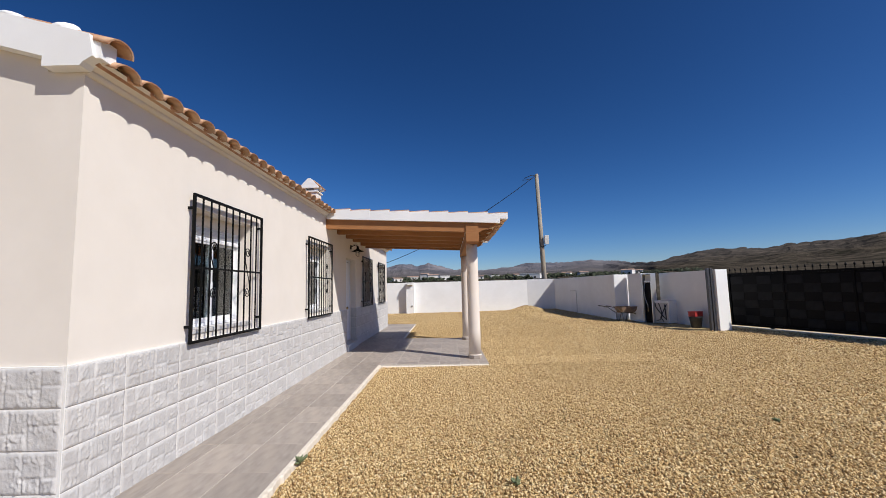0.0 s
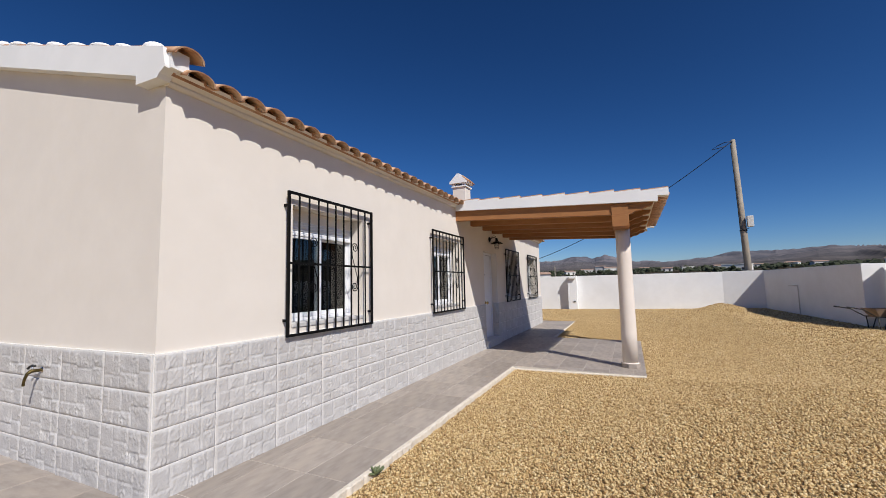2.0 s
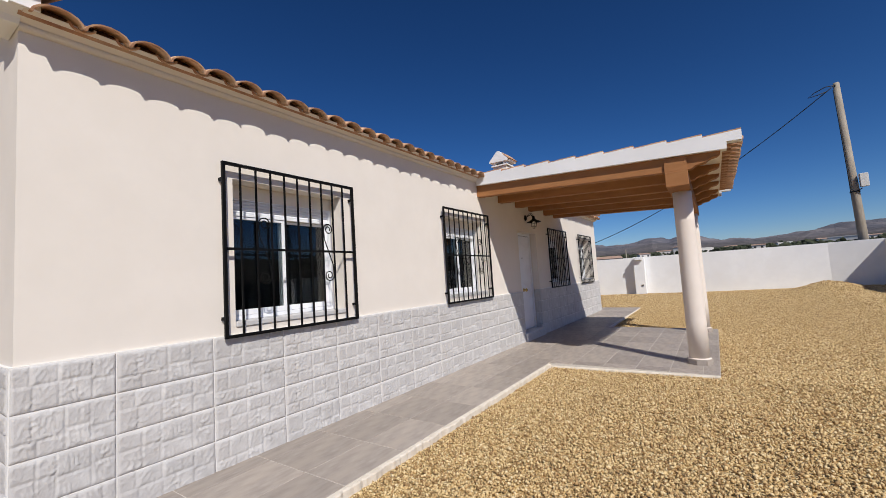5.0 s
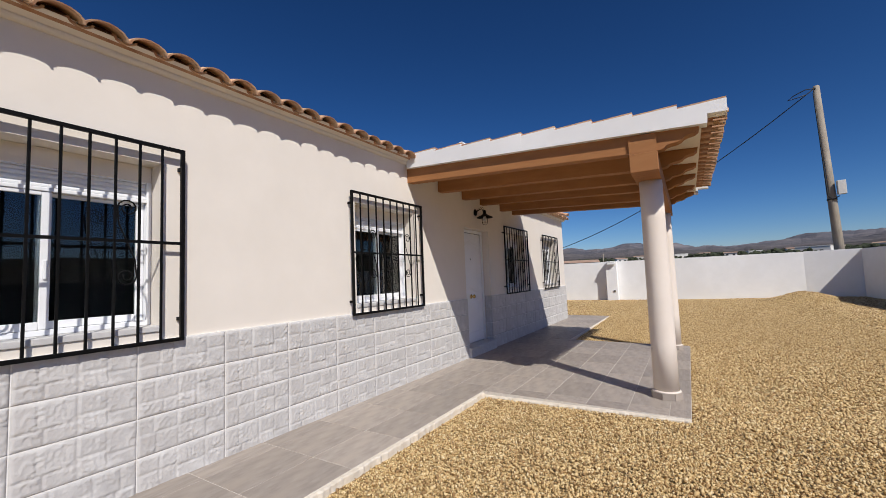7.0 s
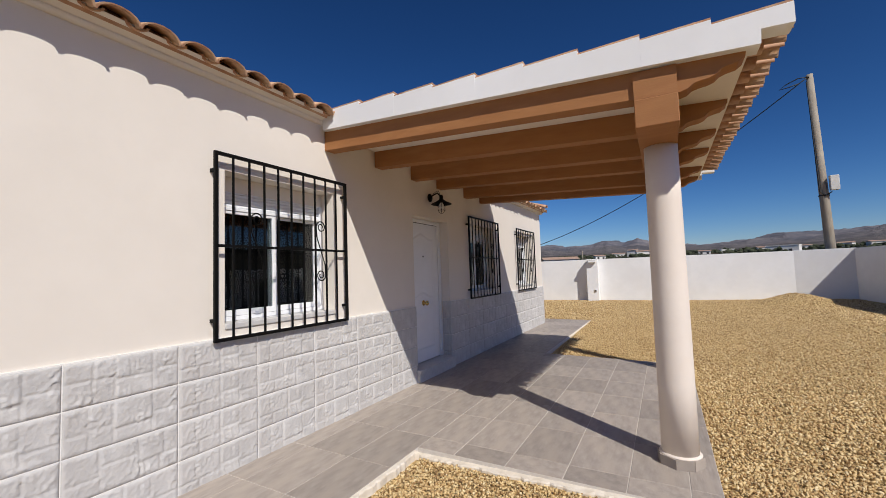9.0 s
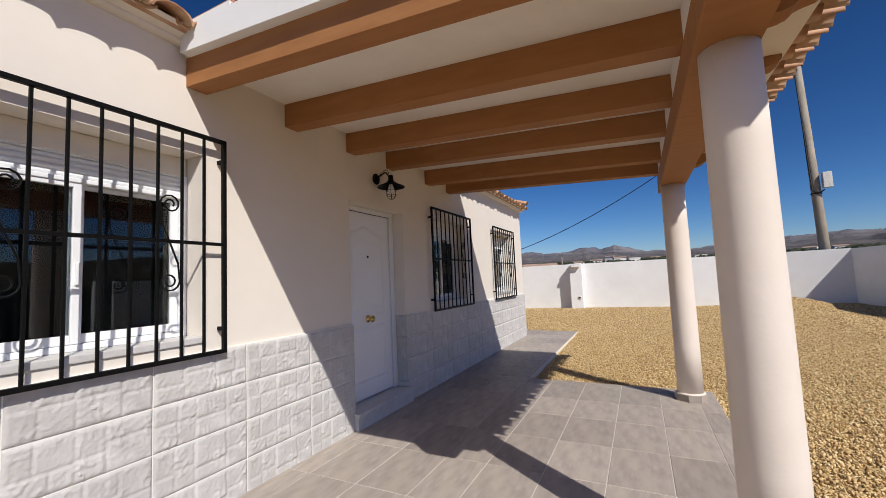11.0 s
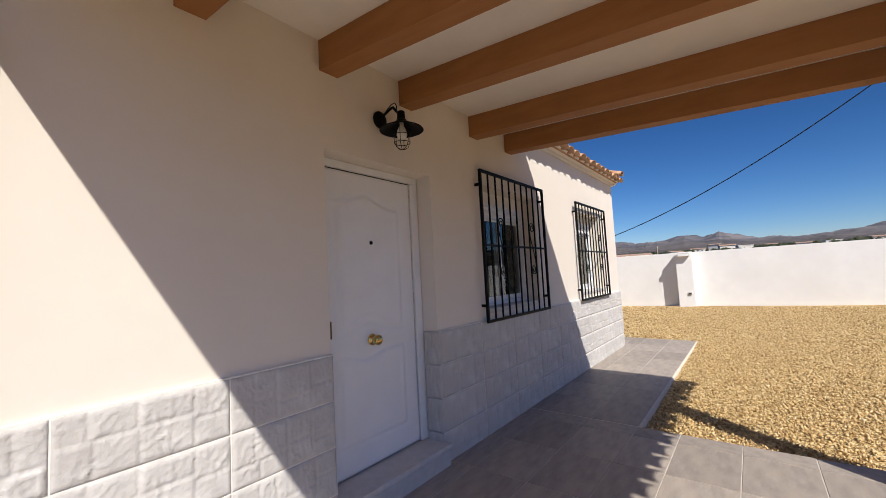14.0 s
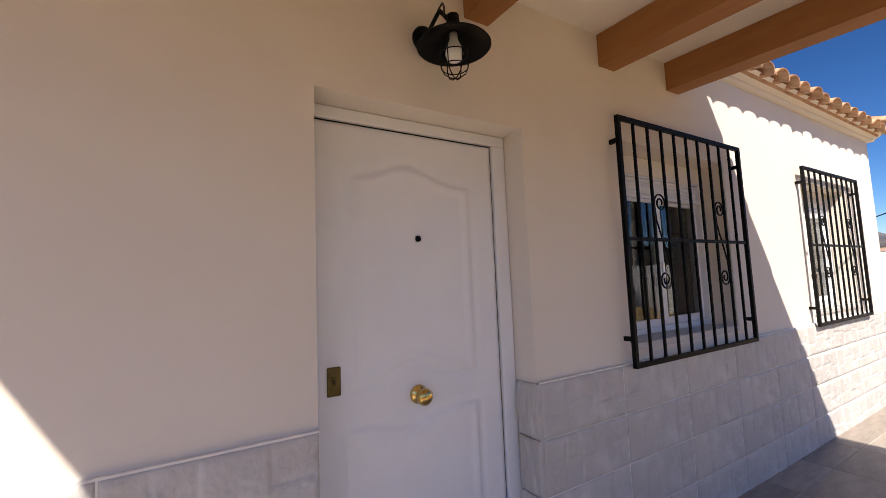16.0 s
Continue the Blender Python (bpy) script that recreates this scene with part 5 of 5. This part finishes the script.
for j in range(NR):
    f = j / (NR - 1)
    for az, pk, rp in zip(AZ, PK, RP):
        if f < 0.35:
            r = 4 * (45 / 4) ** (f / 0.35)
        else:
            r = 45 * (4600 / 45) ** ((f - 0.35) / 0.65)
        a = radians(float(az))
        x, y = EYE_AT.x + r * math.sin(a), EYE_AT.y + r * math.cos(a)
        if r < 45:
            z = -0.35
        else:
            low = np.interp(math.log(r), [math.log(v) for v in (45, 130, 250, 400, 1000, 3000)], [-2.3, 0.5, 1.15, 1.42, 1.6, 1.7])
            up = (r - 0.34 * rp) / (0.66 * rp)
            s = min(1.0, max(0.0, up))
            s = s * s * (3 - 2 * s) if r <= rp else max(0.0, 1 - (r - rp) / (0.6 * rp))
            n1 = noise.fractal((x / (0.10 * rp), y / (0.10 * rp), 2.0), 0.9, 2.1, 5)
            n3 = 0.5 - abs(noise.fractal((x / (0.045 * rp), y / (0.045 * rp), 4.0), 0.8, 2.0, 4)) * 2
            n2 = noise.fractal((x / 30.0, y / 30.0, 7.0), 1.0, 2.0, 3)
            el = low + (pk - low) * s + 1.05 * n1 * s * (1.25 - s) + 0.08 * (0.3 + s) * n1 + 0.03 * n2 * (r > 120) + 0.14 * n3 * s
            if r > rp:
                el = min(el, pk - 0.15 + 0.05 * n1)
            z = EYE_AT.z + r * math.tan(radians(float(el)))
        verts.append((x, y, z))
na = len(AZ)
faces = [(j * na + i, j * na + i + 1, (j + 1) * na + i + 1, (j + 1) * na + i) for j in range(NR - 1) for i in range(na - 1)]
faces.append(tuple(range(na - 1)))
me = bpy.data.meshes.new("ground")
me.from_pydata(verts, [], faces)
me.polygons.foreach_set("use_smooth", [True] * len(me.polygons))
M_LAND = bpy.data.materials.new("dry scrubland with painted haze")
M_LAND.use_nodes = True
n, l = M_LAND.node_tree.nodes, M_LAND.node_tree.links
b = n["Principled BSDF"]
b.inputs["Roughness"].default_value = 1.0
b.inputs["Specular IOR Level"].default_value = 0.0
tc = n.new("ShaderNodeTexCoord")
na1 = n.new("ShaderNodeTexNoise")
na1.inputs["Scale"].default_value = 0.035
na1.inputs["Detail"].default_value = 9
na1.inputs["Roughness"].default_value = 0.7
l.new(tc.outputs["Object"], na1.inputs["Vector"])
rp1 = n.new("ShaderNodeValToRGB")
e = rp1.color_ramp.elements
e[0].position, e[0].color = 0.38, (0.030, 0.028, 0.021, 1)
e[1].position, e[1].color = 0.66, (0.13, 0.105, 0.08, 1)
l.new(na1.outputs["Fac"], rp1.inputs["Fac"])
# aerial haze put into the colour: distant rock bluer and paler than the near scrub
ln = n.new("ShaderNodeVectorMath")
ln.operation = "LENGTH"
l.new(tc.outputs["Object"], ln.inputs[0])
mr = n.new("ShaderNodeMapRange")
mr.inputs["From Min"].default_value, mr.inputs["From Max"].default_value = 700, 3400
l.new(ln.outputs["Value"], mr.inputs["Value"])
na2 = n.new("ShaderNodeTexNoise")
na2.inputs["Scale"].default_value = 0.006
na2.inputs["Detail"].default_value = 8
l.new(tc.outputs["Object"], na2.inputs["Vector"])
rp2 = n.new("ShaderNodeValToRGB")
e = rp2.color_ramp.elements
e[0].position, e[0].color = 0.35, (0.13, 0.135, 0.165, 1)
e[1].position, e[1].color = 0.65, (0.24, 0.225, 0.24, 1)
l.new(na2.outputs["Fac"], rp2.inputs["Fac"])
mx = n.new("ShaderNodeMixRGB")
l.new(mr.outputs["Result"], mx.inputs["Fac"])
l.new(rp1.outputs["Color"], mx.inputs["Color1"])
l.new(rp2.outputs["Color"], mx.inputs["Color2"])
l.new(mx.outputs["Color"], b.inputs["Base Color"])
bp = n.new("ShaderNodeBump")
bp.inputs["Strength"].default_value = 1.0
bp.inputs["Distance"].default_value = 40.0
na3 = n.new("ShaderNodeTexNoise")
na3.inputs["Scale"].default_value = 0.012
na3.inputs["Detail"].default_value = 8
na3.inputs["Roughness"].default_value = 0.65
l.new(tc.outputs["Object"], na3.inputs["Vector"])
l.new(na3.outputs["Fac"], bp.inputs["Height"])
l.new(bp.outputs["Normal"], b.inputs["Normal"])
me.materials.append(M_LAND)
land = tagged(new("ground", me), "dry scrubland with painted haze rising to bare brown hills and mountains", "land", kind="structure")


def land_z(r, az):
    """The height of the land between the yard and the hills."""
    low = np.interp(math.log(r), [math.log(v) for v in (45, 130, 250, 400, 1000, 3000)], [-2.3, 0.5, 1.15, 1.42, 1.6, 1.7])
    return EYE_AT.z + r * math.tan(radians(float(low)))


def at_land(r, az):
    a = radians(az)
    return Vector((EYE_AT.x + r * math.sin(a), EYE_AT.y + r * math.cos(a), land_z(r, az)))


# scattered bushes and trees of the plain, too many to count
random.seed(5)
blob = bmesh.new()
bmesh.ops.create_icosphere(blob, subdivisions=1, radius=1.0)
blob_v = [v.co.copy() for v in blob.verts]
blob_f = [[v.index for v in f.verts] for f in blob.faces]
blob.free()
V, F = [], []
for k in range(400):
    az = random.uniform(-16, 32)
    if random.random() < 0.35:
        az = random.choice((-7, -1.5, 1, 3, 7, 10, 14, 20)) + random.gauss(0, 1.2)
    r = random.uniform(210, 560)
    c = at_land(r, az)
    size = random.uniform(0.4, 1.55) * (1 + r / 500)
    for q in range(9):
        o = Vector((random.gauss(0, 0.9), random.gauss(0, 0.9), random.uniform(0.0, 0.75))) * size
        s = size * random.uniform(0.3, 0.65)
        base = len(V)
        for v in blob_v:
            V.append(c + o + Vector((v.x, v.y, v.z * 0.8)) * s * random.uniform(0.7, 1.3))
        F += [[base + i for i in f] for f in blob_f]
me = bpy.data.meshes.new("far_bushes")
me.from_pydata([tuple(v) for v in V], [], F)
me.materials.append(M_SCRUB)
tagged(new("far_bushes", me), "dark green bushes and trees scattered over the plain", "bushes", kind="stuff")


def far_house(r, az, w, d, h, turn, roofed, sink=0.0):
    p = at_land(r, az)
    w, d = 0.72 * w, 0.8 * d
    sink += 0.55 if r > 200 else 0.0
    hs = thing("far_house", pose(p.x, p.y, p.z - 0.4 - sink, 0, 0, turn - az), "small white house far off on the plain", "house", "far houses")
    part("wall", B(-w / 2, w / 2, -d / 2, d / 2, -3, h), M_FARWALL, hs)
    if roofed:
        part("roof", prism(bmesh.new(), [(-d / 2 - 0.4, h), (d / 2 + 0.4, h), (0, h + d * 0.13)], "x", -w / 2 - 0.3, w / 2 + 0.3), M_FARROOF, hs)
    else:
        part("roof", B(-w / 2 - 0.15, w / 2 + 0.15, -d / 2 - 0.15, d / 2 + 0.15, h + 0.002, h + 0.35), M_FARWALL, hs)
    k = max(2, int(w / 4))
    for i in range(k):
        x = -w / 2 + w * (i + 0.5) / k
        part("window", B(x - 0.6, x + 0.6, -d / 2 - 0.05, -d / 2 + 0.1, 1.0, 2.2), M_DARK, hs)
    return hs


for args in ((330, -2.2, 12, 8, 4.5, 10, True), (350, -3.3, 9, 7, 5.8, -20, True), (300, -0.6, 10, 7, 3.6, 15, False), (380, -5.0, 14, 8, 3.4, 0, True), (260, -7.4, 9, 7, 2.8, 30, True),
             (240, 11.6, 16, 8, 3.6, -10, False), (310, 9.8, 9, 7, 3.2, 20, True), (330, 16.4, 9, 7, 3.4, -15, True), (360, 13.4, 8, 6, 3.0, 5, True), (340, 18.5, 10, 7, 3.2, 25, True),
             (330, 24.0, 11, 8, 3.8, -20, True), (350, 25.2, 8, 6, 3.2, 10, True), (300, 4.4, 9, 6, 2.8, 0, True), (330, 6.6, 10, 6, 3.0, 12, False), (420, 1.8, 12, 7, 3.2, -8, True), (150, -12.2, 16, 9, 3.0, 8, True, 0.8)):
    far_house(*args)
fp = at_land(120, -9.2)
sp = thing("distant_post", pose(fp.x, fp.y, fp.z - 1), "thin pale post standing beyond the yard wall", "post")
part("shaft", sweep(bmesh.new(), [(0, 0, 0), (0, 0, 5.4)], 0.12, 8), M_POLE, sp)
part("arm", sweep(bmesh.new(), [(-0.5, 0, 5.0), (0.5, 0, 5.0)], 0.05, 6), M_POLE, sp)
